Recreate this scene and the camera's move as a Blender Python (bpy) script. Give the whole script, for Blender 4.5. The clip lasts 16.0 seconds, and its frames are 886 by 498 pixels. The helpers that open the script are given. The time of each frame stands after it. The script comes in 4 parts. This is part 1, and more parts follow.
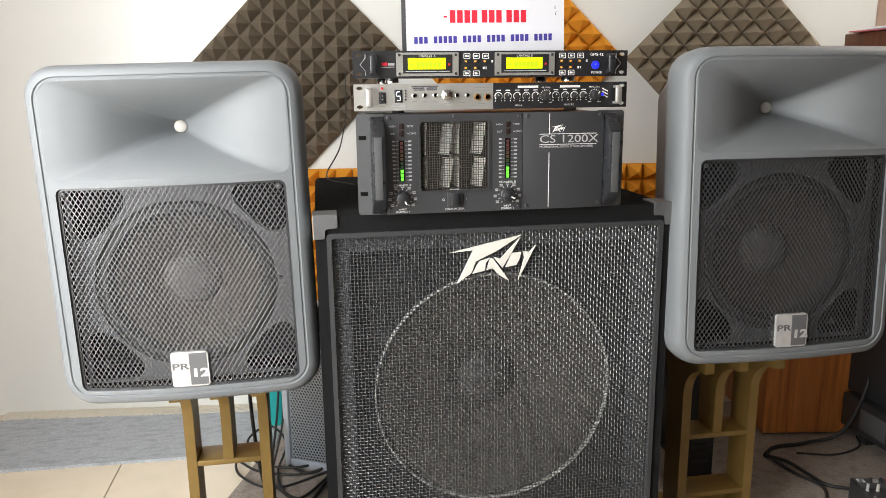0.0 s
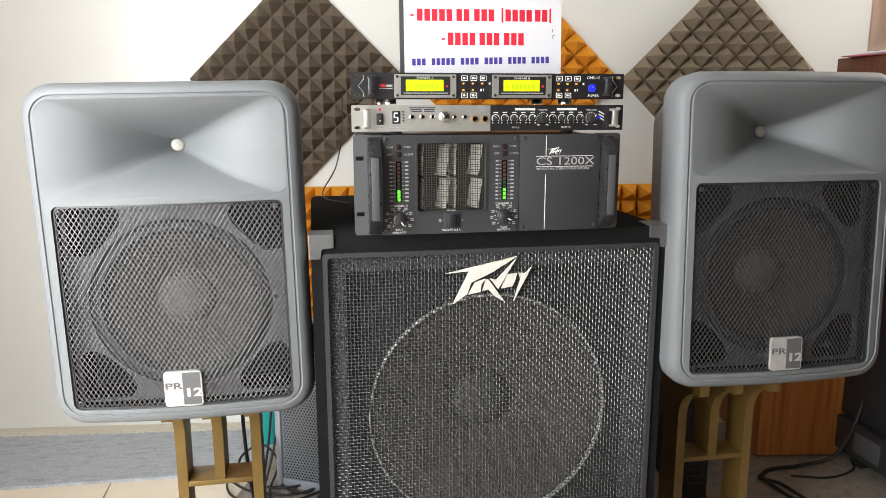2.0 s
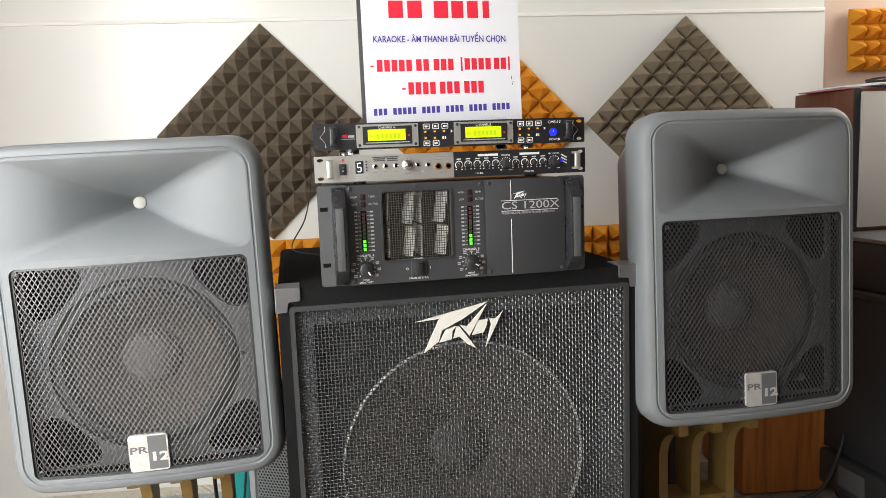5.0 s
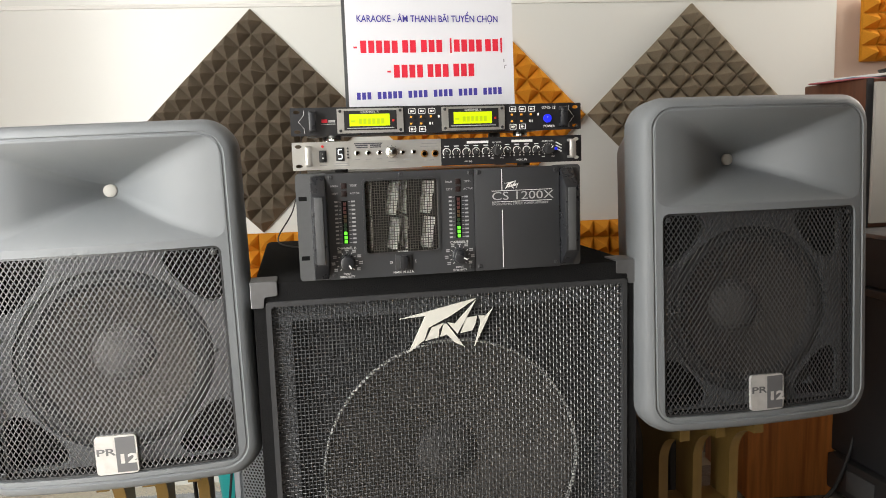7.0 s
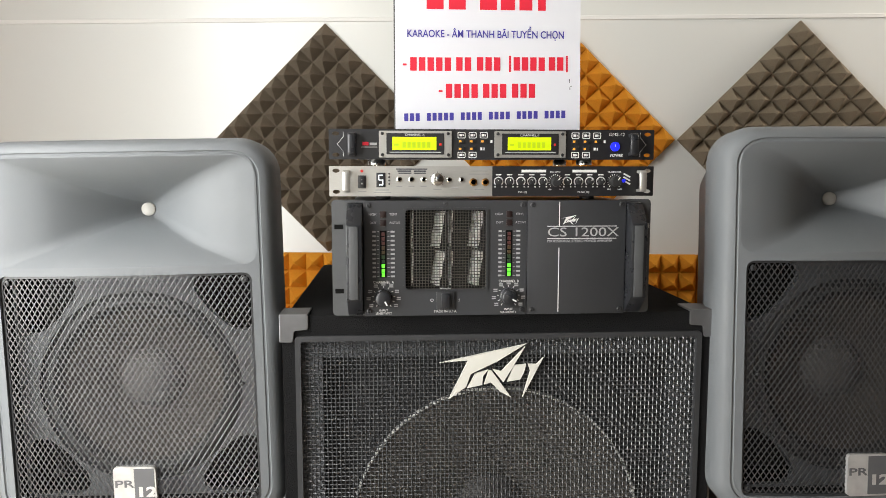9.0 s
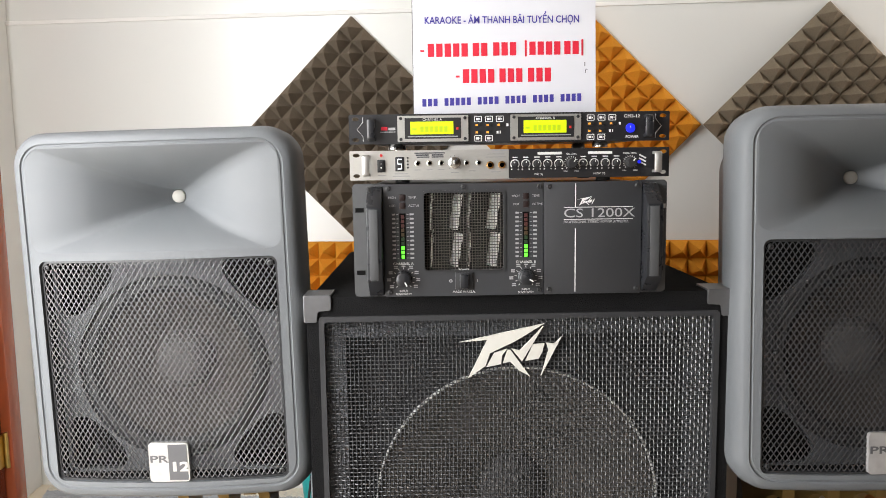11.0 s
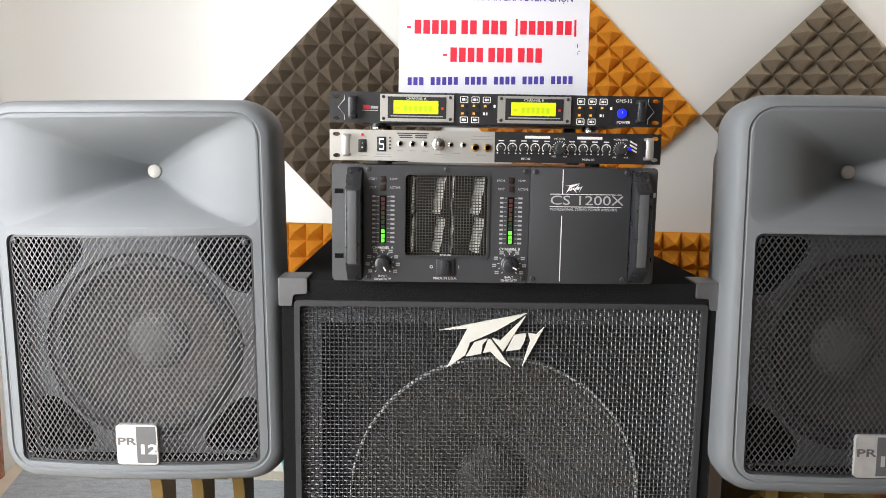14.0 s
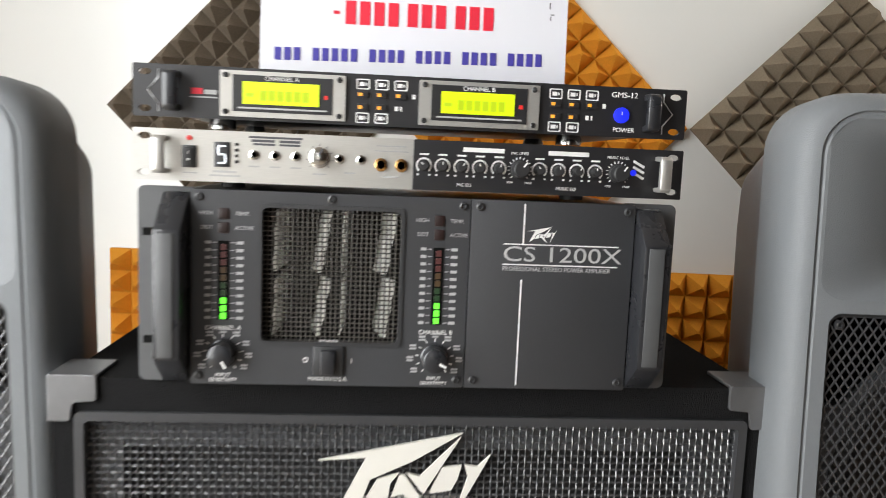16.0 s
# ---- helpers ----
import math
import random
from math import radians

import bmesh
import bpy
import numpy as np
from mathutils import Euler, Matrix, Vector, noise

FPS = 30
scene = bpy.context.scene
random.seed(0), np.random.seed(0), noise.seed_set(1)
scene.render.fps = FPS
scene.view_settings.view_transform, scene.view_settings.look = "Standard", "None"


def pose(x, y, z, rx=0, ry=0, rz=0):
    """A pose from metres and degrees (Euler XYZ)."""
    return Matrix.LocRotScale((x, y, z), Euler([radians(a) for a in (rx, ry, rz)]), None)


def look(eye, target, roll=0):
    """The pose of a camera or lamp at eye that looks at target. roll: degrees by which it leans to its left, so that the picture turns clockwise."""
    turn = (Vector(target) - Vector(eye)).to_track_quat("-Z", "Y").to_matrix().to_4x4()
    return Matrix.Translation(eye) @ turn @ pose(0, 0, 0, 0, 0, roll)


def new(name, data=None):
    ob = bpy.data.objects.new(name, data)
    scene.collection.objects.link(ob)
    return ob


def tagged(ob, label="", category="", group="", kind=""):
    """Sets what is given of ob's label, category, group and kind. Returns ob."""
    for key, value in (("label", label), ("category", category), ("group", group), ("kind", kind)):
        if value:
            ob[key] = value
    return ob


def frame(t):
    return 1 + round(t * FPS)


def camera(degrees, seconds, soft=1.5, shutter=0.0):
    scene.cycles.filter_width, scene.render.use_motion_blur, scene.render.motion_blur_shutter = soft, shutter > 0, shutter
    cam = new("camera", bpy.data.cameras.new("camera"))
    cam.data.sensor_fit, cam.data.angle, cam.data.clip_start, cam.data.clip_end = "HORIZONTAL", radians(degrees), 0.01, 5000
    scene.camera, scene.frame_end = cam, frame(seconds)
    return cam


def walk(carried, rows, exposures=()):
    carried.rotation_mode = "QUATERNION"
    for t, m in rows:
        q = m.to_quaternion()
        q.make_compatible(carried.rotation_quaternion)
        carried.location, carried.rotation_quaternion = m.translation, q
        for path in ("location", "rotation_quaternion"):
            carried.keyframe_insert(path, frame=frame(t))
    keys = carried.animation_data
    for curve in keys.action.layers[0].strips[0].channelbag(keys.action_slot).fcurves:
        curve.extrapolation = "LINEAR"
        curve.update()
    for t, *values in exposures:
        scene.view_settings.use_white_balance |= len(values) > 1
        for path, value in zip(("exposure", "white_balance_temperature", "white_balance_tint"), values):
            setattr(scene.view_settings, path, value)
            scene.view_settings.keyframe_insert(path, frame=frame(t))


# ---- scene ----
cam = camera(62.0, 16.0, soft=0.8, shutter=0.3)
PATH = [
    (0, (-0.316, -1.299, 1.044), (0.003, 0.63, 0.622), -0.7),
    (0.5, (-0.314, -1.296, 1.049), (0.023, 0.632, 0.641), -0.9),
    (1, (-0.313, -1.297, 1.041), (0.033, 0.631, 0.64), -0.8),
    (1.5, (-0.313, -1.298, 1.043), (0.03, 0.631, 0.64), -0.7),
    (2, (-0.32, -1.296, 1.052), (0.018, 0.639, 0.673), -0.1),
    (2.5, (-0.316, -1.294, 1.051), (0.006, 0.647, 0.694), 0.1),
    (3, (-0.322, -1.286, 1.052), (0.026, 0.653, 0.705), -0.2),
    (3.5, (-0.331, -1.283, 1.053), (0.028, 0.656, 0.717), -0.7),
    (4, (-0.32, -1.293, 1.059), (0.068, 0.648, 0.774), -1.1),
    (6.5, (-0.268, -1.266, 1.032), (0.113, 0.682, 0.788), -2.9),
    (7, (-0.25, -1.226, 1.033), (0.13, 0.72, 0.772), -1.8),
    (7.5, (-0.214, -1.161, 1.041), (0.121, 0.79, 0.761), -1.4),
    (8, (-0.181, -1.133, 1.061), (0.068, 0.836, 0.812), -0.8),
    (8.5, (-0.167, -1.114, 1.055), (0.009, 0.867, 0.84), -0.1),
    (11, (-0.133, -1.147, 1.034), (-0.1, 0.84, 0.804), -0.8),
    (11.5, (-0.138, -1.147, 1.015), (-0.131, 0.832, 0.728), -0.2),
    (12, (-0.123, -1.135, 1.009), (-0.13, 0.841, 0.7), 0.4),
    (12.5, (-0.099, -1.14, 0.996), (-0.095, 0.834, 0.675), -1.1),
    (13, (-0.1, -1.139, 1.0), (-0.081, 0.834, 0.677), -1.7),
    (13.5, (-0.097, -1.118, 1.017), (-0.058, 0.86, 0.72), -0.8),
    (14, (-0.108, -1.11, 1.028), (-0.068, 0.872, 0.76), 0.9),
    (14.5, (-0.109, -1.115, 1.036), (-0.079, 0.87, 0.793), 1.7),
    (15, (-0.113, -1.063, 1.031), (-0.073, 0.923, 0.8), 2.8),
    (15.5, (-0.106, -0.874, 1.029), (0.025, 1.105, 0.774), 4.1),
    (16, (-0.037, -0.677, 1.035), (0.126, 1.303, 0.803), 2.4),
]
walk(cam, [(t, look(eye, target, roll)) for t, eye, target, roll in PATH],
     [(0.0, 0.03, 7050, 12), (4.0, -0.08, 7000, 12), (6.5, -0.28, 7300, 12), (8.5, -0.26, 7150, 11), (11.0, -0.15, 7000, 14), (13.0, -0.05, 6900, 14), (16.0, -0.12, 6900, 12)])

# ---- world and light ----
world = bpy.data.worlds.new("world")
scene.world = world
world.use_nodes = True
wt = world.node_tree
sky = wt.nodes.new("ShaderNodeTexSky")
sky.sky_type, sky.sun_disc = "NISHITA", False
sky.sun_elevation, sky.sun_rotation = radians(48), radians(250)
wt.nodes["Background"].inputs["Strength"].default_value = 0.12
wt.links.new(sky.outputs[0], wt.nodes["Background"].inputs["Color"])


def area_lamp(name, m, sx, sy, power, color):
    data = bpy.data.lights.new(name, "AREA")
    data.shape, data.size, data.size_y, data.energy, data.color = "RECTANGLE", sx, sy, power, color
    ob = new(name, data)
    ob.matrix_world = m
    return ob


# daylight through the wide left-wall window; an added front fill lamp behind the walk
area_lamp("window_daylight", look((-1.50, -0.90, 1.35), (-0.30, 0.55, 0.95)), 1.2, 2.0, 92, (0.915, 0.975, 1.02))
# fill lamp added in an assumed opening, for front light and glints
area_lamp("front_fill", look((-0.72, -3.72, 1.5), (-0.5, 0.0, 0.9)), 0.62, 2.3, 8, (1.0, 0.95, 0.88))
# unseen source at the right, set high to light the foam from above
area_lamp("side_daylight", look((2.36, 0.35, 2.02), (0.6, 0.62, 1.10)), 0.66, 1.10, 32, (1.0, 0.985, 0.96))


# ---- materials ----
def mat(name, color, rough=0.5, metal=0.0, vary=0.12, scale=30.0, bump=0.0, bump_scale=300.0, second=None, second_scale=4.0,
        second_amount=0.0, emit=None, emit_strength=0.0, coat=0.0, stretch=(1, 1, 1), spec=0.5):
    """A node material: base colour, a fine grain, a broad stain, fine relief."""
    m = bpy.data.materials.new(name)
    m.use_nodes = True
    nt = m.node_tree
    b = nt.nodes["Principled BSDF"]
    b.inputs["Roughness"].default_value, b.inputs["Metallic"].default_value = rough, metal
    b.inputs["Coat Weight"].default_value = coat
    b.inputs["Specular IOR Level"].default_value = spec
    tc = nt.nodes.new("ShaderNodeTexCoord")
    mp = nt.nodes.new("ShaderNodeMapping")
    mp.inputs["Scale"].default_value = stretch
    nt.links.new(tc.outputs["Object"], mp.inputs["Vector"])

    def noise_node(s, detail):
        n = nt.nodes.new("ShaderNodeTexNoise")
        n.inputs["Scale"].default_value, n.inputs["Detail"].default_value = s, detail
        nt.links.new(mp.outputs[0], n.inputs["Vector"])
        return n

    def mixed(fac, a, bcol):
        x = nt.nodes.new("ShaderNodeMix")
        x.data_type = "RGBA"
        nt.links.new(fac, x.inputs["Factor"])
        for sock, v in ((x.inputs["A"], a), (x.inputs["B"], bcol)):
            if hasattr(v, "links"):
                nt.links.new(v, sock)
            else:
                sock.default_value = (*v, 1)
        return x.outputs["Result"]

    lo = tuple(c * (1 - vary) for c in color)
    hi = tuple(min(1, c * (1 + vary)) for c in color)
    col = mixed(noise_node(scale, 5).outputs["Fac"], lo, hi)
    if second:
        ramp = nt.nodes.new("ShaderNodeMapRange")
        ramp.inputs["From Min"].default_value, ramp.inputs["From Max"].default_value = 0.48, 0.72
        ramp.inputs["To Max"].default_value = second_amount
        nt.links.new(noise_node(second_scale, 6).outputs["Fac"], ramp.inputs["Value"])
        col = mixed(ramp.outputs[0], col, second)
    nt.links.new(col, b.inputs["Base Color"])
    rr = nt.nodes.new("ShaderNodeMapRange")
    rr.inputs["To Min"].default_value, rr.inputs["To Max"].default_value = rough * 0.85, min(1, rough * 1.15)
    nt.links.new(noise_node(scale * 0.4, 4).outputs["Fac"], rr.inputs["Value"])
    nt.links.new(rr.outputs[0], b.inputs["Roughness"])
    if bump:
        bp = nt.nodes.new("ShaderNodeBump")
        bp.inputs["Strength"].default_value, bp.inputs["Distance"].default_value = bump, 0.002
        nt.links.new(noise_node(bump_scale, 3).outputs["Fac"], bp.inputs["Height"])
        nt.links.new(bp.outputs[0], b.inputs["Normal"])
    if emit:
        b.inputs["Emission Color"].default_value = (*emit, 1)
        b.inputs["Emission Strength"].default_value = emit_strength
    return m


WALL = mat("white_panel", (0.74, 0.745, 0.715), 0.26, vary=0.02, scale=6, bump=0.02, bump_scale=5, second=(0.69, 0.68, 0.63), second_scale=1.5, second_amount=0.4)
PLASTER = mat("peach_plaster", (0.60, 0.44, 0.35), 0.6, vary=0.06, scale=12, bump=0.15, bump_scale=90, second=(0.6, 0.45, 0.35), second_amount=0.4)
# assumed dark brown for the unseen walls, to keep bounce light low
UNSEEN_WALL_DARK = mat("unseen_wall_dark", (0.15, 0.105, 0.078), 0.6, vary=0.1, scale=8, bump=0.1, bump_scale=120)
# unseen ceiling, darker than white to lessen its bounce
CEILING = mat("unseen_ceiling_dim", (0.36, 0.32, 0.28), 0.8, vary=0.05, scale=8, bump=0.1, bump_scale=120)
PAINT = mat("white_paint", (0.80, 0.79, 0.76), 0.7, vary=0.04, scale=8, bump=0.1, bump_scale=120)
TILE = mat("beige_tile", (0.80, 0.70, 0.55), 0.16, vary=0.06, scale=5, second=(0.64, 0.54, 0.40), second_scale=9, second_amount=0.35)
GROUT = mat("grout", (0.30, 0.26, 0.21), 0.9, vary=0.15, scale=60)
CARPET = mat("grey_carpet", (0.47, 0.50, 0.535), 1.0, vary=0.55, scale=160, bump=0.9, bump_scale=420, second=(0.29, 0.31, 0.335), second_scale=22, second_amount=0.6, stretch=(1, 2.6, 1), spec=0.1)
CARPET_WARM = mat("warm_grey_carpet", (0.35, 0.305, 0.27), 1.0, vary=0.55, scale=170, bump=0.9, bump_scale=420, second=(0.17, 0.145, 0.125), second_scale=30, second_amount=0.6, spec=0.1)
FRINGE = mat("carpet_fringe", (0.80, 0.75, 0.64), 0.9, vary=0.2, scale=90)
FOAM_BROWN = mat("brown_foam", (0.160, 0.128, 0.096), 1.0, vary=0.25, scale=260, bump=0.5, bump_scale=900, second=(0.120, 0.095, 0.070), second_scale=7, second_amount=0.5, spec=0.08)
FOAM_OLIVE = mat("olive_foam", (0.250, 0.204, 0.148), 1.0, vary=0.22, scale=260, bump=0.5, bump_scale=900, second=(0.19, 0.152, 0.106), second_scale=7, second_amount=0.5, spec=0.08)
FOAM_ORANGE = mat("orange_foam", (0.66, 0.27, 0.030), 1.0, vary=0.18, scale=260, bump=0.5, bump_scale=900, second=(0.50, 0.19, 0.02), second_scale=7, second_amount=0.5, spec=0.08)
GREY_PLASTIC = mat("grey_plastic", (0.165, 0.176, 0.186), 0.50, vary=0.08, scale=700, bump=0.28, bump_scale=1300, second=(0.195, 0.205, 0.212), second_scale=9, second_amount=0.45)
BAFFLE_GREY = mat("baffle_grey", (0.088, 0.094, 0.101), 0.55, vary=0.1, scale=400, bump=0.2, bump_scale=900, second=(0.085, 0.091, 0.097), second_scale=14, second_amount=0.5)
GRILLE_METAL = mat("grille_metal", (0.047, 0.048, 0.051), 0.24, 0.0, vary=0.2, scale=60, second=(0.045, 0.046, 0.048), second_scale=9, second_amount=0.6, spec=0.9)
CONE_BROWN = mat("cone_paper", (0.052, 0.043, 0.037), 0.75, vary=0.2, scale=90, bump=0.5, bump_scale=420, second=(0.064, 0.053, 0.045), second_scale=20, second_amount=0.6)
CAP_PALE = mat("pale_plug", (0.52, 0.50, 0.46), 0.6, vary=0.05)
CAP_GREY = mat("dust_cap", (0.105, 0.098, 0.094), 0.7, vary=0.12, scale=120, bump=0.3, bump_scale=500)
# near-black: shade inside holes put into the colour; also the black meter strips
BLACK_HOLE = mat("recess_meter_black", (0.006, 0.006, 0.006), 0.95, vary=0.1, spec=0.1)
BLACK_CARPET = mat("black_carpet", (0.013, 0.013, 0.0135), 1.0, vary=0.6, scale=500, bump=1.0, bump_scale=800, second=(0.020, 0.0195, 0.0195), second_scale=8, second_amount=0.5, spec=0.08)
BLACK_METAL = mat("black_metal", (0.030, 0.031, 0.033), 0.36, 0.0, vary=0.12, scale=200, bump=0.12, bump_scale=900, spec=0.6)
WIRE_BLACK = mat("black_wire", (0.058, 0.059, 0.062), 0.27, 0.0, vary=0.3, scale=30, spec=1.0)
MESH_BRONZE = mat("dark_mesh", (0.050, 0.044, 0.036), 0.4, 0.2, vary=0.3, scale=60)
TRIM_GREY = mat("dark_trim", (0.085, 0.087, 0.090), 0.4, vary=0.12, scale=80)
BAFFLE_DARK = mat("dark_baffle", (0.020, 0.0205, 0.022), 0.6, vary=0.25, scale=60, bump=0.3, bump_scale=500)
CORNER_GREY = mat("corner_cap", (0.185, 0.185, 0.19), 0.34, 0.5, vary=0.15, scale=60, second=(0.12, 0.12, 0.12), second_scale=18, second_amount=0.5)
RIM_GREY = mat("rim_grey", (0.050, 0.051, 0.054), 0.34, 0.1, vary=0.12, scale=80, second=(0.038, 0.038, 0.040), second_scale=14, second_amount=0.5)
# a black frame, coloured bluish grey to carry its window highlights
FRAME_GREY = mat("frame_grey", (0.125, 0.130, 0.140), 0.30, 0.1, vary=0.15, scale=60, second=(0.06, 0.06, 0.064), second_scale=10, second_amount=0.5)
# near-white without metal: the gasket ring's reflection put into the colour
RING_PALE = mat("ring_glint", (0.85, 0.84, 0.81), 0.35, 0.0, vary=0.1, scale=90)
CHROME = mat("bright_steel", (0.72, 0.72, 0.70), 0.18, 1.0, vary=0.08, scale=90)
ALU = mat("brushed_aluminium", (0.62, 0.61, 0.58), 0.34, 0.75, vary=0.1, scale=140, stretch=(1, 1, 14))
# near-white and hardly metallic: the fins' gleam put into the colour
FIN = mat("fin_gleam", (0.93, 0.90, 0.84), 0.34, 0.15, vary=0.12, scale=60, stretch=(1, 1, 0.3))
PANEL = mat("panel_graphite", (0.038, 0.039, 0.042), 0.46, vary=0.08, scale=500, bump=0.12, bump_scale=1500, second=(0.045, 0.048, 0.053), second_scale=6, second_amount=0.5)
PANEL_BLACK = mat("panel_black", (0.010, 0.010, 0.012), 0.44, vary=0.1, scale=200, spec=0.7)
HANDLE_BLACK = mat("handle_black", (0.020, 0.021, 0.024), 0.28, vary=0.1, scale=120, spec=0.6)
RUBBER = mat("black_rubber", (0.018, 0.018, 0.019), 0.55, vary=0.2, scale=50)
INK = mat("white_print", (0.78, 0.78, 0.76), 0.6, vary=0.03)
INK_GREY = mat("grey_print", (0.42, 0.42, 0.42), 0.6, vary=0.05)
INK_DARK = mat("dark_print", (0.07, 0.07, 0.08), 0.6, vary=0.05)
INK_RED = mat("red_print", (0.72, 0.02, 0.045), 0.5, vary=0.05)
INK_BLUE = mat("blue_print", (0.055, 0.045, 0.30), 0.5, vary=0.05)
LOGO_WHITE = mat("ivory_badge", (0.72, 0.70, 0.64), 0.35, vary=0.05, scale=60)
BADGE_SILVER = mat("badge_silver", (0.66, 0.65, 0.64), 0.30, 0.45, vary=0.15, scale=70, second=(0.36, 0.35, 0.34), second_scale=40, second_amount=0.5)
BADGE_GREY = mat("badge_grey", (0.12, 0.12, 0.125), 0.4, vary=0.1, scale=70)
ACRYLIC = mat("white_acrylic", (0.72, 0.72, 0.76), 0.20, vary=0.02, scale=10)
LCD = mat("lcd_lit", (0.35, 0.45, 0.02), 0.25, vary=0.03, emit=(0.62, 0.86, 0.0), emit_strength=0.75)
LCD_INK = mat("lcd_digit", (0.24, 0.32, 0.01), 0.4, emit=(0.52, 0.73, 0.0), emit_strength=0.62)
LED_GREEN = mat("led_green", (0.05, 0.4, 0.03), 0.3, emit=(0.12, 1.0, 0.05), emit_strength=1.6)
LED_BLUE = mat("led_blue", (0.01, 0.015, 0.4), 0.4, emit=(0.012, 0.03, 1.0), emit_strength=1.0, spec=0.2)
LED_AMBER = mat("led_amber", (0.5, 0.2, 0.02), 0.3, emit=(1.0, 0.42, 0.05), emit_strength=0.7)
LED_RED = mat("led_red", (0.4, 0.02, 0.02), 0.3, emit=(1.0, 0.05, 0.03), emit_strength=0.35)
CONE_WIDE = mat("wide_cone_paper", (0.120, 0.107, 0.094), 0.8, vary=0.2, scale=60, bump=0.5, bump_scale=420, second=(0.085, 0.076, 0.068), second_scale=9, second_amount=0.6)
LED_DIM = [mat("led_dim_" + n, c, 0.3, vary=0.1) for n, c in (("green", (0.020, 0.050, 0.022)), ("amber", (0.075, 0.045, 0.022)), ("red", (0.085, 0.028, 0.026)))]
LED_OFF = mat("led_off", (0.022, 0.012, 0.011), 0.3, vary=0.1)
LED_SEG = mat("led_segment", (0.7, 0.75, 0.8), 0.3, emit=(0.85, 0.92, 1.0), emit_strength=1.0)
GOLD_JACK = mat("gold_jack", (0.72, 0.42, 0.16), 0.25, 1.0, vary=0.1)
GOLD_PAINT = mat("gold_paint", (0.235, 0.145, 0.042), 0.42, 0.25, vary=0.14, scale=25, bump=0.2, bump_scale=300, second=(0.165, 0.10, 0.022), second_scale=7, second_amount=0.6)
DOOR_WOOD = mat("red_brown_door", (0.125, 0.022, 0.012), 0.22, vary=0.35, scale=9, second=(0.07, 0.012, 0.008), second_scale=5, second_amount=0.6, stretch=(6, 6, 0.5), coat=0.4)
CASING_WOOD = mat("red_casing", (0.36, 0.075, 0.025), 0.25, vary=0.3, scale=9, stretch=(6, 6, 0.5), coat=0.4)
WOOD_ORANGE = mat("cherry_veneer", (0.62, 0.215, 0.055), 0.40, vary=0.40, scale=11, second=(0.36, 0.10, 0.026), second_scale=6, second_amount=0.85, stretch=(7, 7, 0.45))
WOOD_BROWN = mat("walnut_veneer", (0.135, 0.050, 0.026), 0.45, vary=0.35, scale=11, second=(0.075, 0.028, 0.016), second_scale=6, second_amount=0.6, stretch=(6, 6, 0.5))
CLOTH_PALE = mat("pale_cloth", (0.56, 0.54, 0.50), 0.8, vary=0.1, scale=500, bump=0.3, bump_scale=900)
DARK_BOX = mat("dark_grey_box", (0.022, 0.023, 0.026), 0.55, vary=0.25, scale=70, bump=0.3, bump_scale=500, second=(0.036, 0.036, 0.038), second_scale=5, second_amount=0.5)
PC_BLUE = mat("blue_grey_steel", (0.40, 0.44, 0.50), 0.38, 0.35, vary=0.1, scale=60)
TEAL = mat("teal_plastic", (0.005, 0.33, 0.32), 0.35, vary=0.1, scale=20)
PAPER = mat("paper", (0.75, 0.76, 0.74), 0.7, vary=0.05)
PINK = mat("pink_cover", (0.55, 0.16, 0.19), 0.5, vary=0.1)
BLUE_COVER = mat("blue_cover", (0.20, 0.30, 0.42), 0.5, vary=0.1)
BRASS = mat("brass", (0.60, 0.42, 0.14), 0.3, 1.0, vary=0.15)


# ---- mesh helpers ----
def box(bm, x0, x1, y0, y1, z0, z1, bevel=0.0, seg=2):
    r = bmesh.ops.create_cube(bm, size=1.0)
    vs = r["verts"]
    for v in vs:
        v.co = Vector(((x0 + x1) / 2 + v.co.x * (x1 - x0), (y0 + y1) / 2 + v.co.y * (y1 - y0), (z0 + z1) / 2 + v.co.z * (z1 - z0)))
    if bevel:
        es = list({e for v in vs for e in v.link_edges})
        bmesh.ops.bevel(bm, geom=es, offset=bevel, segments=seg, profile=0.5, affect="EDGES")
    return bm


def boxbm(*a, **k):
    return box(bmesh.new(), *a, **k)


def rrect(x0, x1, z0, z1, r, n=6):
    """The outline of a rounded rectangle, anticlockwise from the lower right corner."""
    pts = []
    for cx, cz, a0 in ((x1 - r, z0 + r, -90), (x1 - r, z1 - r, 0), (x0 + r, z1 - r, 90), (x0 + r, z0 + r, 180)):
        for i in range(n + 1):
            a = radians(a0 + 90 * i / n)
            pts.append((cx + r * math.cos(a), cz + r * math.sin(a)))
    return pts


def ellipse(cx, cz, rx, rz, n=32):
    return [(cx + rx * math.cos(2 * math.pi * i / n), cz + rz * math.sin(2 * math.pi * i / n)) for i in range(n)]


def loft(bm, rings, cap0=True, cap1=True):
    """Joins rings of equal length, each a list of 3D points."""
    vr = [[bm.verts.new(p) for p in ring] for ring in rings]
    n = len(vr[0])
    for a, b in zip(vr, vr[1:]):
        for i in range(n):
            bm.faces.new((a[i], a[(i + 1) % n], b[(i + 1) % n], b[i]))
    if cap0:
        bm.faces.new(vr[0])
    if cap1:
        bm.faces.new(list(reversed(vr[-1])))
    return bm


def prism(bm, pts, y0, y1):
    """A plate with the outline pts in x and z, from y0 back to y1."""
    return loft(bm, [[(x, y0, z) for x, z in pts], [(x, y1, z) for x, z in pts]])


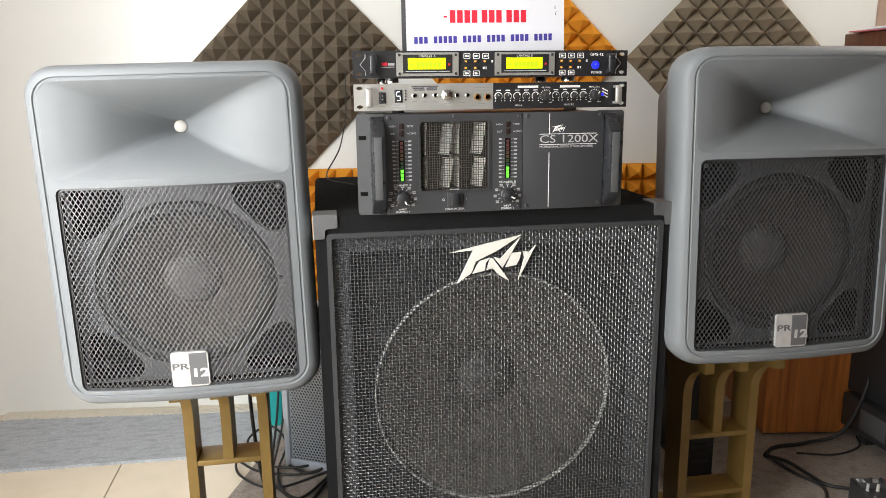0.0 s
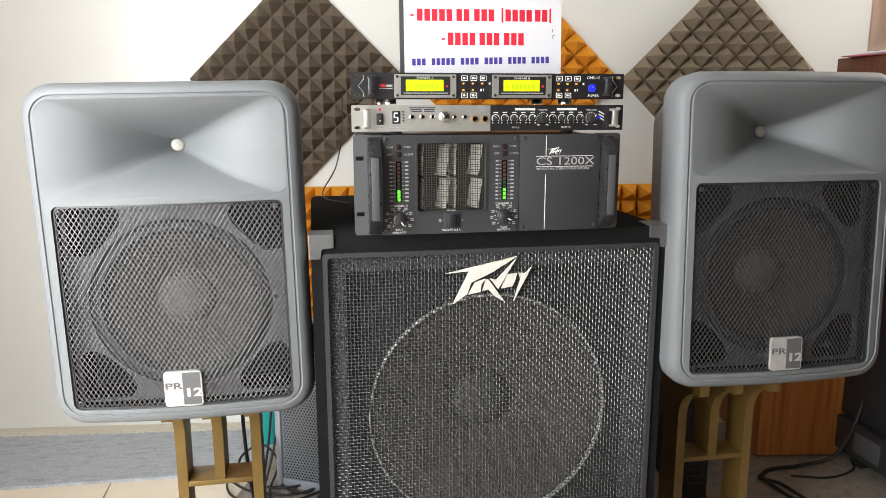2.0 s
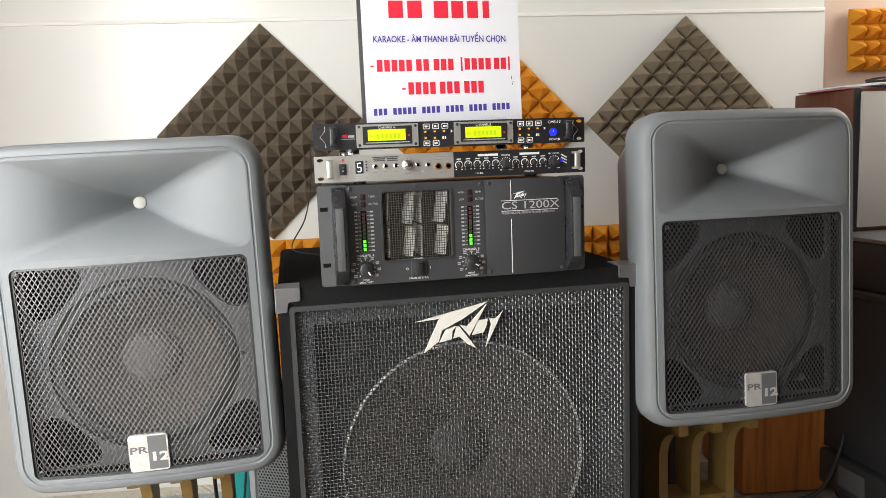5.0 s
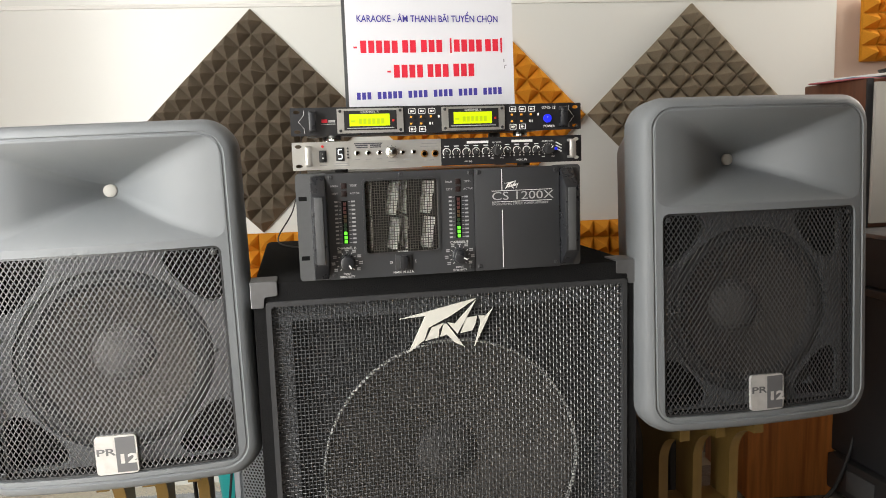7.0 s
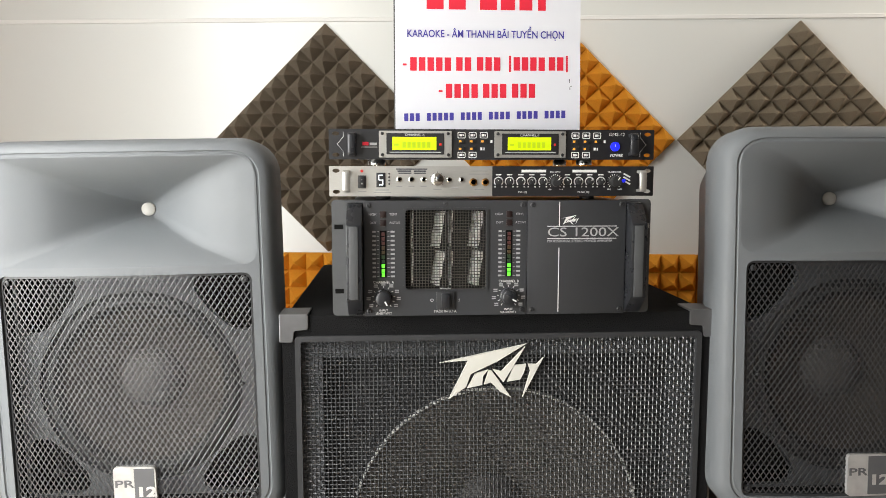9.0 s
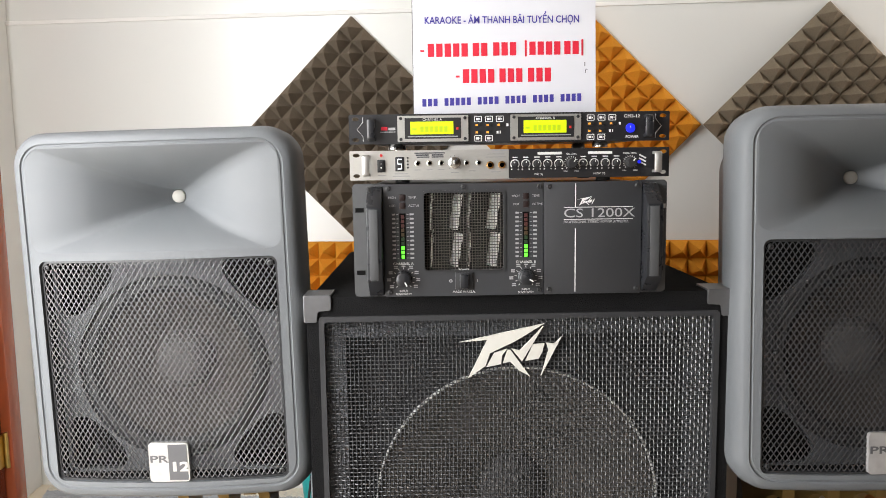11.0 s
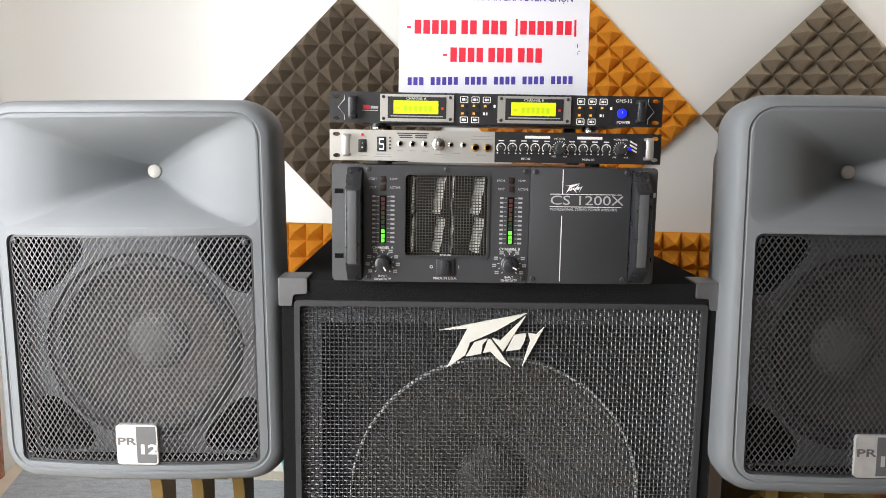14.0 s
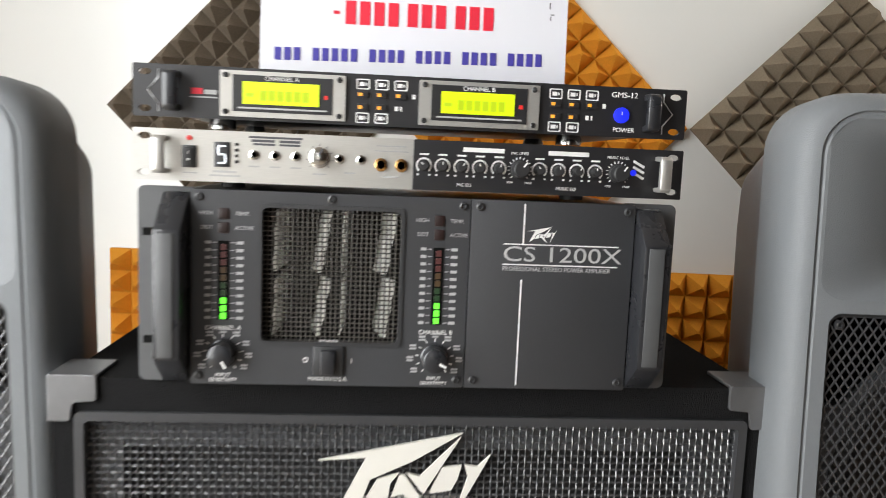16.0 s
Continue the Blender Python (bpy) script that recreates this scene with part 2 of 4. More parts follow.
def prism_x(bm, pts, x0, x1):
    """A board with the outline pts in y and z."""
    return loft(bm, [[(x0, y, z) for y, z in pts], [(x1, y, z) for y, z in pts]])


def holed(bm, outer, holes, y0, y1):
    """A plate with openings through it."""
    es = []
    for loop in [outer] + holes:
        vs = [bm.verts.new((x, y0, z)) for x, z in loop]
        es += [bm.edges.new((vs[i], vs[(i + 1) % len(vs)])) for i in range(len(vs))]
    faces = [f for f in bmesh.ops.triangle_fill(bm, use_beauty=True, edges=es)["geom"] if isinstance(f, bmesh.types.BMFace)]
    ext = bmesh.ops.extrude_face_region(bm, geom=faces)
    for v in ext["geom"]:
        if isinstance(v, bmesh.types.BMVert):
            v.co.y = y1
    return bm


def lathe(bm, profile, c=(0, 0, 0), n=40, axis="y", caps=True):
    """Turns a profile of (radius, depth) round an axis through c."""
    rings = []
    for r, d in profile:
        ring = []
        for i in range(n):
            a = 2 * math.pi * i / n
            p = (r * math.cos(a), d, r * math.sin(a)) if axis == "y" else (r * math.cos(a), r * math.sin(a), d)
            ring.append((c[0] + p[0], c[1] + p[1], c[2] + p[2]))
        rings.append(ring)
    return loft(bm, rings, caps and profile[0][0] > 1e-4, caps and profile[-1][0] > 1e-4)


def tube(bm, pts, r, n=8, closed=False):
    """A round cable along points."""
    pts = [Vector(p) for p in pts]
    rings = []
    for i, p in enumerate(pts):
        if closed:
            d = pts[(i + 1) % len(pts)] - pts[i - 1]
        else:
            d = pts[min(i + 1, len(pts) - 1)] - pts[max(i - 1, 0)]
        q = d.to_track_quat("Z", "Y")
        rings.append([p + q @ Vector((r * math.cos(2 * math.pi * k / n), r * math.sin(2 * math.pi * k / n), 0)) for k in range(n)])
    if closed:
        rings.append(rings[0])
    return loft(bm, rings, not closed, not closed)


def curve_pts(keys, n=10):
    """A smooth line through key points."""
    k = [Vector(p) for p in keys]
    k = [2 * k[0] - k[1]] + k + [2 * k[-1] - k[-2]]
    out = []
    for i in range(1, len(k) - 2):
        for j in range(n):
            t = j / n
            a, b, c, d = k[i - 1:i + 3]
            out.append(0.5 * ((2 * b) + (c - a) * t + (2 * a - 5 * b + 4 * c - d) * t * t + (3 * b - a - 3 * c + d) * t ** 3))
    return out + [k[-2]]


def mesh_ob(name, bm, material, smooth=False):
    bmesh.ops.recalc_face_normals(bm, faces=bm.faces)
    me = bpy.data.meshes.new(name)
    bm.to_mesh(me)
    bm.free()
    me.materials.append(material)
    if smooth:
        me.polygons.foreach_set("use_smooth", [True] * len(me.polygons))
        me.set_sharp_from_angle(angle=radians(38))
    return new(name, me)


def part(name, bm, material, parent, label="", smooth=True):
    """One mesh under a thing or a part."""
    ob = mesh_ob(name, bm, material, smooth)
    ob.parent = parent
    if label:
        tagged(ob, label)
    return ob


def raw_part(name, verts, faces, material, parent, label=""):
    me = bpy.data.meshes.new(name)
    me.from_pydata(verts, [], faces)
    me.materials.append(material)
    me.update()
    ob = new(name, me)
    ob.parent = parent
    if label:
        tagged(ob, label)
    return ob


def thing(name, m, label, category, group="", kind=""):
    ob = new(name)
    ob.matrix_world = m
    return tagged(ob, label, category, group, kind)


def solo(name, bm, material, m, label, category, group="", kind="", smooth=True):
    ob = mesh_ob(name, bm, material, smooth)
    ob.matrix_world = m
    return tagged(ob, label, category, group, kind)


def text_part(name, body, size, x, y, z, material, parent, align="LEFT", stretch=1.0, depth=0.0002, bold=0.0):
    """Printed words in the x-z plane, facing the front."""
    cu = bpy.data.curves.new(name, "FONT")
    cu.body, cu.size, cu.align_x, cu.align_y, cu.extrude, cu.offset = body, size, align, "CENTER", depth, bold
    cu.resolution_u = 3
    tmp = new(name, cu)
    bpy.context.view_layer.update()
    me = bpy.data.meshes.new_from_object(tmp.evaluated_get(bpy.context.evaluated_depsgraph_get()))
    bpy.data.objects.remove(tmp)
    me.transform(Matrix.Translation((x, y, z)) @ Matrix.Rotation(radians(90), 4, "X") @ Matrix.Diagonal((stretch, 1, 1, 1)))
    me.materials.clear()
    me.materials.append(material)
    ob = new(name, me)
    ob.parent = parent
    return ob


def bars(parent, material, items, y, name="print_bar", t=0.0004):
    """Plain printed bars: (x, z, width, height) from the middle of each."""
    if name in ("name_bar", "contact_bar", "address_bar", "rack_slot", "maker_bar", "print_line", "print_bar", "icon"):
        for x, z, w, h in items:
            part(name, boxbm(x - w / 2, x + w / 2, y - t, y, z - h / 2, z + h / 2), material, parent, smooth=False)
        return None
    bm = bmesh.new()
    for x, z, w, h in items:
        box(bm, x - w / 2, x + w / 2, y - t, y, z - h / 2, z + h / 2)
    return tagged(part(name, bm, material, parent, smooth=False), kind="stuff")


def bar_mesh(segments, wid, dep, crown=0.3):
    """Straight bars of slightly crowned section between pairs of points in x-z, as vertices and faces."""
    vs, fs = [], []
    for (x0, y0, z0), (x1, y1, z1) in segments:
        dx, dz = x1 - x0, z1 - z0
        l = math.hypot(dx, dz)
        nx, nz = -dz / l * wid / 2, dx / l * wid / 2
        b = len(vs)
        for x, y, z in ((x0, y0, z0), (x1, y1, z1)):
            vs += [(x + nx, y - dep * 0.3, z + nz), (x, y - dep * (0.3 + crown), z), (x - nx, y - dep * 0.3, z - nz), (x - nx, y + dep * 0.4, z - nz), (x + nx, y + dep * 0.4, z + nz)]
        fs += [(b + k, b + (k + 1) % 5, b + 5 + (k + 1) % 5, b + 5 + k) for k in range(5)]
    return vs, fs


# ---- the room ----
SLOPE = -6.05
BACK = pose(0, 1.055, 0, 0, 0, SLOPE)          # the back wall's plane: x along it, z up


def setting(name, bm, material, label, category, m=None, smooth=False):
    ob = mesh_ob(name, bm, material, smooth)
    if m:
        ob.matrix_world = m
    return tagged(ob, label, category, kind="structure")


setting("wall_back", box(boxbm(-1.62, 1.47, 0, 0.12, 0, 1.478), -1.62, 1.47, 0.006, 0.12, 1.478, 2.9), WALL, "glossy white panelled back wall with a joint above the foam", "wall", BACK)
setting("wall_back_plaster", boxbm(1.47, 2.46, 0.012, 0.12, 0, 2.9), PLASTER, "peach plastered stretch of back wall beside the white panels", "wall", BACK)
setting("trim", boxbm(-1.60, 1.468, -0.004, 0.006, 1.474, 1.486, bevel=0.002), PAINT, "thin white joint strip along the back wall", "trim", BACK)
LX = -1.428
bm = bmesh.new()
for a in ((1.034, 1.40, 0, 2.9), (0.126, 1.034, 2.12, 2.9), (-0.10, 0.126, 0, 2.9), (-1.55, -0.25, 2.4, 2.9), (-1.55, -0.25, 0, 0.30), (-0.25, -0.10, 0, 2.9), (-3.9, -1.55, 0, 2.9)):
    box(bm, LX - 0.14, LX, a[0], a[1], a[2], a[3])
setting("wall_left", bm, PAINT, "white painted side wall with a door and a wide window", "wall")
# unseen front and right walls close the room and hold back fill light
bm = bmesh.new()
for a in ((LX - 0.14, -1.1, 0, 2.9), (0.0, 2.44, 0, 2.9), (-1.1, 0.0, 2.65, 2.9)):
    box(bm, a[0], a[1], -3.9, -3.76, a[2], a[3])
setting("wall_front", bm, UNSEEN_WALL_DARK, "unseen dark brown wall with an assumed opening, added to cut bounce light", "wall")
bm = bmesh.new()
for a in ((-3.76, 0.0, 0, 2.9), (0.0, 0.70, 2.62, 2.9), (0.0, 0.70, 0, 1.40), (0.70, 1.0, 0, 2.9)):
    box(bm, 2.30, 2.44, a[0], a[1], a[2], a[3])
setting("wall_right", bm, UNSEEN_WALL_DARK, "unseen dark brown side wall with a high opening, added to cut bounce light", "wall")
setting("ceiling", boxbm(LX - 0.14, 2.44, -3.9, 1.40, 2.9, 3.0), CEILING, "unseen dim beige ceiling, darkened to cut bounce light", "ceiling")
floor = setting("floor", boxbm(LX - 0.14, 2.44, -3.9, 1.35, -0.1, -0.006), GROUT, "beige glossy tiled floor with thin joints", "floor")
setting("ground", boxbm(-60, 60, -60, 60, -0.30, -0.12), GROUT, "bare ground outside the shop", "ground")

# the door in the left wall
door = thing("door_1", pose(LX, 0.580, 0), "closed red-brown varnished wooden door in an orange-red casing", "door", kind="structure")
part("door_leaf", boxbm(-0.05, -0.012, -0.45, 0.45, 0.008, 2.1, bevel=0.003), DOOR_WOOD, door)
for z0, z1 in ((0.14, 0.85), (1.0, 1.95)):
    part("door_panel", boxbm(-0.014, -0.004, -0.33, 0.33, z0, z1, bevel=0.006), DOOR_WOOD, door)
part("casing", boxbm(-0.13, 0.016, 0.452, 0.512, 0, 2.16, bevel=0.006), CASING_WOOD, door, "orange-red varnished casing")
part("casing", boxbm(-0.13, 0.016, -0.512, -0.452, 0, 2.16, bevel=0.006), CASING_WOOD, door, "orange-red varnished casing")
part("casing", boxbm(-0.13, 0.016, -0.452, 0.452, 2.102, 2.16, bevel=0.004), CASING_WOOD, door, "orange-red varnished casing")
for z in (0.19, 1.05, 1.85):
    bm = boxbm(-0.012, -0.006, 0.40, 0.45, z - 0.05, z + 0.05)
    lathe(bm, [(0.007, z - 0.055), (0.007, z + 0.055)], (0.0, 0.447, 0), 12, "z")
    part("hinge", bm, BRASS, door, "worn brass hinge")


# ---- acoustic foam ----
def foam(x, z, turn, material, label, side=0.469, n=9, base=0.014, height=0.044):
    """A foam square with n by n pyramids on a thin backing; it lies in x-z and looks towards -y."""
    t = thing("foam_panel", BACK @ pose(x, 0, z, 0, turn, 0), label, "acoustic foam", "foam panels on the back wall")
    h, p = side / 2, side / n
    part("backing", boxbm(-h, h, -base + 0.002, 0.0, -h, h, bevel=0.002), material, t)
    vs, fs = [], []
    for i in range(n):
        for j in range(n):
            px, pz, b = -h + i * p, -h + j * p, len(vs)
            g = p * 0.02
            w = 0.10 * p * noise.noise((i * 0.7, j * 0.7, side + x * 3))
            v = 0.08 * p * noise.noise((i * 0.9 + 5, j * 0.9, x * 2))
            e = p * 0.055                      # a blunt tip
            for y, r in ((-base, p / 2 - g), (-base - 0.46 * height, p * 0.262), (-base - height, e)):
                k = (-y - base) / height
                cx, cz = px + p / 2 + w * k, pz + p / 2 + (v - w) * k
                vs += [(cx - r, y, cz - r), (cx + r, y, cz - r), (cx + r, y, cz + r), (cx - r, y, cz + r)]
            for r in (0, 4):
                fs += [(b + r + k, b + r + (k + 1) % 4, b + r + 4 + (k + 1) % 4, b + r + 4 + k) for k in range(4)]
            fs.append((b + 8, b + 9, b + 10, b + 11))
    tagged(raw_part("pyramid_sheet", vs, fs, material, t), kind="stuff")
    return t


foam(-0.357, 1.137, 45, FOAM_BROWN, "dark brown pyramid foam panel hung as a diamond on the wall")
foam(0.320, 1.135, 45, FOAM_ORANGE, "orange pyramid foam panel hung as a diamond on the wall")
foam(0.990, 1.135, 45, FOAM_OLIVE, "olive-brown pyramid foam panel hung as a diamond on the wall")
for k in range(4):
    foam(-0.450 + 0.4705 * k, 0.568, 0, FOAM_ORANGE, "orange pyramid foam panel in a row low on the wall")
foam(1.650, 1.378, 0, FOAM_ORANGE, "small orange pyramid foam panel on the peach plaster", 0.20, 4)


# ---- two-way loudspeakers ----
BOW, BOW_HALF = 0.021, 0.2235


def bow(x):
    """How far the front stands out at x."""
    return BOW * (1 - min(1.0, abs(x) / BOW_HALF) ** 2)


def bowed(bm):
    """Bends the front of a mesh outwards, most in the middle."""
    for k in range(-7, 8):
        bmesh.ops.bisect_plane(bm, geom=list(bm.verts) + list(bm.edges) + list(bm.faces), dist=1e-6, plane_co=(k * 0.0275 + 0.0001, 0, 0), plane_no=(1, 0, 0))
    for v in bm.verts:
        v.co.y -= bow(v.co.x) * max(0.0, min(1.0, (0.11 - v.co.y) / 0.09))
    return bm


def loudspeaker(m, label):
    """A moulded two-way loudspeaker; the origin is the middle of its grille, and it looks towards -y."""
    t = thing("loudspeaker", m, label, "loudspeaker", "pair of two-way loudspeakers")
    hw, zb, zt = 0.2235, -0.216, 0.390
    bm = bmesh.new()

    def ring(y, inset, r):
        return [(x, y, z) for x, z in rrect(-hw + inset, hw - inset, zb + inset, zt - inset, r, 8)]
    loft(bm, [ring(0.335, 0.120, 0.03), ring(0.325, 0.108, 0.035), ring(0.20, 0.050, 0.045), ring(0.12, 0.028, 0.048), ring(0.064, 0.016, 0.05), ring(0.058, 0.002, 0.052),
              ring(0.020, 0.0, 0.052), ring(0.006, 0.0015, 0.052), ring(-0.004, 0.006, 0.049), ring(-0.009, 0.012, 0.045), ring(-0.010, 0.019, 0.040),
              ring(-0.0075, 0.0205, 0.039), ring(-0.0075, 0.0225, 0.038), ring(-0.009, 0.0240, 0.037), ring(0.012, 0.0242, 0.037)], True, False)
    part("shell", bowed(bm), GREY_PLASTIC, t, "blue-grey moulded plastic shell with rounded rim")
    gx, gz = 0.1875, 0.1845
    hx, h0, h1, hc = 0.1965, 0.197, 0.3635, 0.279
    outer = rrect(-hw + 0.024, hw - 0.024, zb + 0.024, zt - 0.024, 0.037, 8)
    bm = holed(bmesh.new(), outer, [rrect(-gx, gx, -gz, gz, 0.012, 4), rrect(-hx, hx, h0, h1, 0.020, 8)], -0.0088, 0.002)
    part("front_panel", bowed(bm), GREY_PLASTIC, t)
    # the horn, pinched from its wide mouth to the round throat
    bm = bmesh.new()
    rings = []
    for k in range(13):
        s = k / 12
        f = s ** 1.25
        g = 0.80 * s + 0.20 * s ** 4
        x = 0.0115 + (hx - 0.0115) * g
        up = 0.0115 + (h1 - hc - 0.0115) * f
        dn = 0.0115 + (hc - h0 - 0.0115) * f
        r = 0.0110 + 0.0090 * s
        y = 0.106 * (1 - s) ** 1.22 - 0.0088
        rings.append([(px, y, pz) for px, pz in rrect(-x, x, hc - dn, hc + up, r, 8)])
    loft(bm, rings, False, False)
    part("horn", bowed(bm), GREY_PLASTIC, t)
    part("horn_throat", lathe(bmesh.new(), [(0.0110, 0.106), (0.0110, 0.101), (0.008, 0.0985), (0.0, 0.0980)], (0, -0.0088, hc), 24), CAP_PALE, t, "pale plug in the horn's throat")
    # baffle behind the grille, with the driver's opening and four ports
    holes = [ellipse(0, -0.004, 0.157, 0.157, 56)]
    for sx in (-1, 1):
        for sz in (-1, 1):
            holes.append([(sx * a, sz * b) for a, b in ((0.181, 0.172), (0.172, 0.180), (0.104, 0.179), (0.092, 0.172), (0.088, 0.160), (0.094, 0.143), (0.111, 0.121), (0.132, 0.100), (0.148, 0.089), (0.164, 0.086), (0.176, 0.092), (0.181, 0.104))])
    bm = holed(bmesh.new(), rrect(-gx, gx, -gz, gz, 0.012, 4), holes, 0.020, 0.030)
    part("baffle", bm, BAFFLE_GREY, t)
    bm = bmesh.new()
    loft(bm, [[(x, y, z) for x, z in rrect(-gx, gx, -gz, gz, 0.012, 4)] for y in (-0.002, 0.11)], False, True)
    part("inner_box", bowed(bm), BLACK_HOLE, t)
    bm = lathe(bmesh.new(), [(0.157, 0.036), (0.150, 0.034), (0.145, 0.030), (0.139, 0.026), (0.133, 0.030), (0.060, 0.074), (0.050, 0.077)], (0, 0, -0.004), 56, caps=False)
    part("driver_cone", bm, CONE_BROWN, t, "dark paper driver cone")
    part("surround", lathe(bmesh.new(), [(0.1575, 0.031), (0.152, 0.0285), (0.146, 0.024), (0.138, 0.023), (0.130, 0.0285), (0.126, 0.0325)], (0, 0, -0.004), 56, caps=False), RUBBER, t, "black rubber surround")
    part("dust_cap", lathe(bmesh.new(), [(0.052, 0.075), (0.046, 0.066), (0.032, 0.057), (0.014, 0.0525), (0.0005, 0.052)], (0, 0, -0.004), 40, caps=False), CAP_GREY, t)
    # expanded-metal grille
    p, q = 0.0086, 0.0068
    nx, nz = int(0.372 / p), int(0.364 / q)
    segs = []

    def gy(x):
        return -0.003 - bow(x)
    for j in range(nz):
        for i in range(nx):
            x = -0.1835 + (i + 0.5 * (j % 2)) * p
            z = -0.1800 + j * q
            for d in (-0.5, 0.5):
                x1 = x + d * p
                if abs(x1) < 0.1865 and z + q < 0.184:
                    segs.append(((x, gy(x), z), (x1, gy(x1), z + q)))
    vs, fs = bar_mesh(segs, 0.00185, 0.0010, 0.25)
    raw_part("grille", vs, fs, GRILLE_METAL, t, "dark grey expanded-metal grille")
    part("grille_border", bowed(holed(bmesh.new(), rrect(-0.1870, 0.1870, -0.1840, 0.1840, 0.012, 4), [rrect(-0.1835, 0.1835, -0.1805, 0.1805, 0.010, 4)], -0.0040, 0.004)), BLACK_METAL, t)
    for x, z, r in [(sx * 0.176, z, 0.0045) for sx in (-1, 1) for z in (-0.173, 0.173)] + [(-0.166, 0.008, 0.0032), (0.166, 0.008, 0.0032)]:
        part("grille_screw", lathe(bmesh.new(), [(r, -0.003), (r, -0.0060), (r * 0.5, -0.0070), (r * 0.4, -0.0050), (0.0, -0.0050)], (x, -bow(x), z), 12), BLACK_METAL, t)
    # badge
    yb = -bow(0.033)
    b0, b1, c0, c1 = -0.031, 0.033, -0.183, -0.117
    badge = part("badge", prism(bmesh.new(), rrect(b0, b1, c0, c1, 0.006, 4), yb - 0.009, yb - 0.002), BADGE_SILVER, t, "scratched silver and grey model badge")
    part("badge_field", boxbm(0.0005, b1 - 0.0025, yb - 0.0096, yb - 0.0088, c0 + 0.003, c1 - 0.003), BADGE_GREY, badge, smooth=False)
    text_part("badge_letters", "PR", 0.0165, -0.0002, yb - 0.0093, -0.1450, BADGE_GREY, badge, "RIGHT", 1.62, bold=0.0003)
    text_part("badge_number", "12", 0.0215, 0.0018, yb - 0.0099, -0.1580, BADGE_SILVER, badge, "LEFT", 1.50, bold=0.0009)
    for ob in t.children_recursive:
        ob.data.transform(Matrix.Diagonal((1.024, 1, 0.99, 1)))
    return t


loudspeaker(pose(-0.564, 0.0362, 0.7084, 0.05, -1.0, -3.0), "blue-grey moulded loudspeaker with a horn, standing on a gold stand")
loudspeaker(pose(0.565, -0.0360, 0.7300, -2.6, 0, -0.2), "grey moulded loudspeaker in the shade, on a dark gold stand")


# ---- gold stands ----
def stand(x, y, yaw, top, xs, shelf, flare, lip, label):
    """A painted stand of three shaped boards on a foot board; the boards flare at the top."""
    t = thing("speaker_stand", pose(x, y, 0, 0, 0, yaw), label, "speaker stand", "pair of gold speaker stands")
    a, f, r = 0.036, flare, 0.080

    def outline(z0):
        pts = [(-a, z0), (-a, top - lip - r)]
        for k in range(1, 9):
            g = radians(90 * k / 8)
            pts.append((-a - (f - a) * (1 - math.cos(g)), top - lip - r + r * math.sin(g)))
        pts += [(-f, top), (f, top)]
        for k in range(8, 0, -1):
            g = radians(90 * k / 8)
            pts.append((a + (f - a) * (1 - math.cos(g)), top - lip - r + r * math.sin(g)))
        pts += [(a, top - lip - r), (a, z0)]
        return pts
    for k, xx in enumerate(xs):
        bm = prism_x(bmesh.new(), outline(shelf if k == 1 else 0.02), xx - 0.0105, xx + 0.0105)
        part("board", bm, GOLD_PAINT, t)
    part("shelf", boxbm(xs[0] + 0.0105, xs[2] - 0.0105, -a, a, shelf - 0.013, shelf - 0.0005, bevel=0.002), GOLD_PAINT, t)
    part("shelf", boxbm(xs[0] + 0.0105, xs[2] - 0.0105, -a, a, 0.100, 0.113, bevel=0.002), GOLD_PAINT, t)
    part("foot", boxbm(xs[0] - 0.03, xs[2] + 0.03, -0.13, 0.13, 0, 0.02, bevel=0.003), GOLD_PAINT, t)
    part("top_rail", boxbm(xs[0] + 0.0105, xs[2] - 0.0105, -0.02, 0.02, top - 0.03, top - 0.001), GOLD_PAINT, t)
    return t


stand(0, 0.262, 0, 0.4940, (-0.617, -0.540, -0.462), 0.268, 0.150, 0.040, "gold-painted wooden stand of three boards under a loudspeaker")
stand(0, 0.19, 0, 0.5080, (0.483, 0.562, 0.648), 0.262, 0.122, 0.064, "dark gold wooden stand of three boards under a loudspeaker")


# ---- subwoofer ----
SX, SW, ST = 0.006, 0.336, 0.829
sub = thing("subwoofer", pose(SX, 0, 0), "black carpeted subwoofer cabinet with a wire grille and metal corners", "subwoofer")
ox, oz0, oz1 = 0.3165, 0.050, 0.798
bm = holed(bmesh.new(), rrect(-SW, SW, 0.0, ST, 0.012, 4), [rrect(-ox, ox, oz0, oz1, 0.006, 3)], -0.006, 0.06)
loft(bm, [[(x, y, z) for x, z in rrect(-SW, SW, 0.0, ST, 0.012, 4)] for y in (0.060, 0.60)], False, True)
part("cabinet", bm, BLACK_CARPET, sub)
bm = holed(bmesh.new(), rrect(-ox, ox, oz0, oz1, 0.006, 3), [rrect(-ox + 0.0085, ox - 0.0085, oz0 + 0.0085, oz1 - 0.0085, 0.004, 3)], -0.010, 0.004)
part("grille_rim", bm, RIM_GREY, sub, "dark grey grille rim")
bm = holed(bmesh.new(), rrect(-ox + 0.008, ox - 0.008, oz0 + 0.008, oz1 - 0.008, 0.004, 3), [rrect(-ox + 0.038, ox - 0.038, oz0 + 0.038, oz1 - 0.038, 0.004, 3)], 0.006, 0.046)
part("grille_frame", bm, FRAME_GREY, sub, "black frame behind the wire, its highlights put into a bluish grey")
CZ = 0.462
bm = holed(bmesh.new(), rrect(-ox + 0.005, ox - 0.005, oz0 + 0.005, oz1 - 0.005, 0.004, 3), [ellipse(0, CZ, 0.222, 0.222, 64)], 0.048, 0.060)
part("baffle", bm, BAFFLE_DARK, sub)
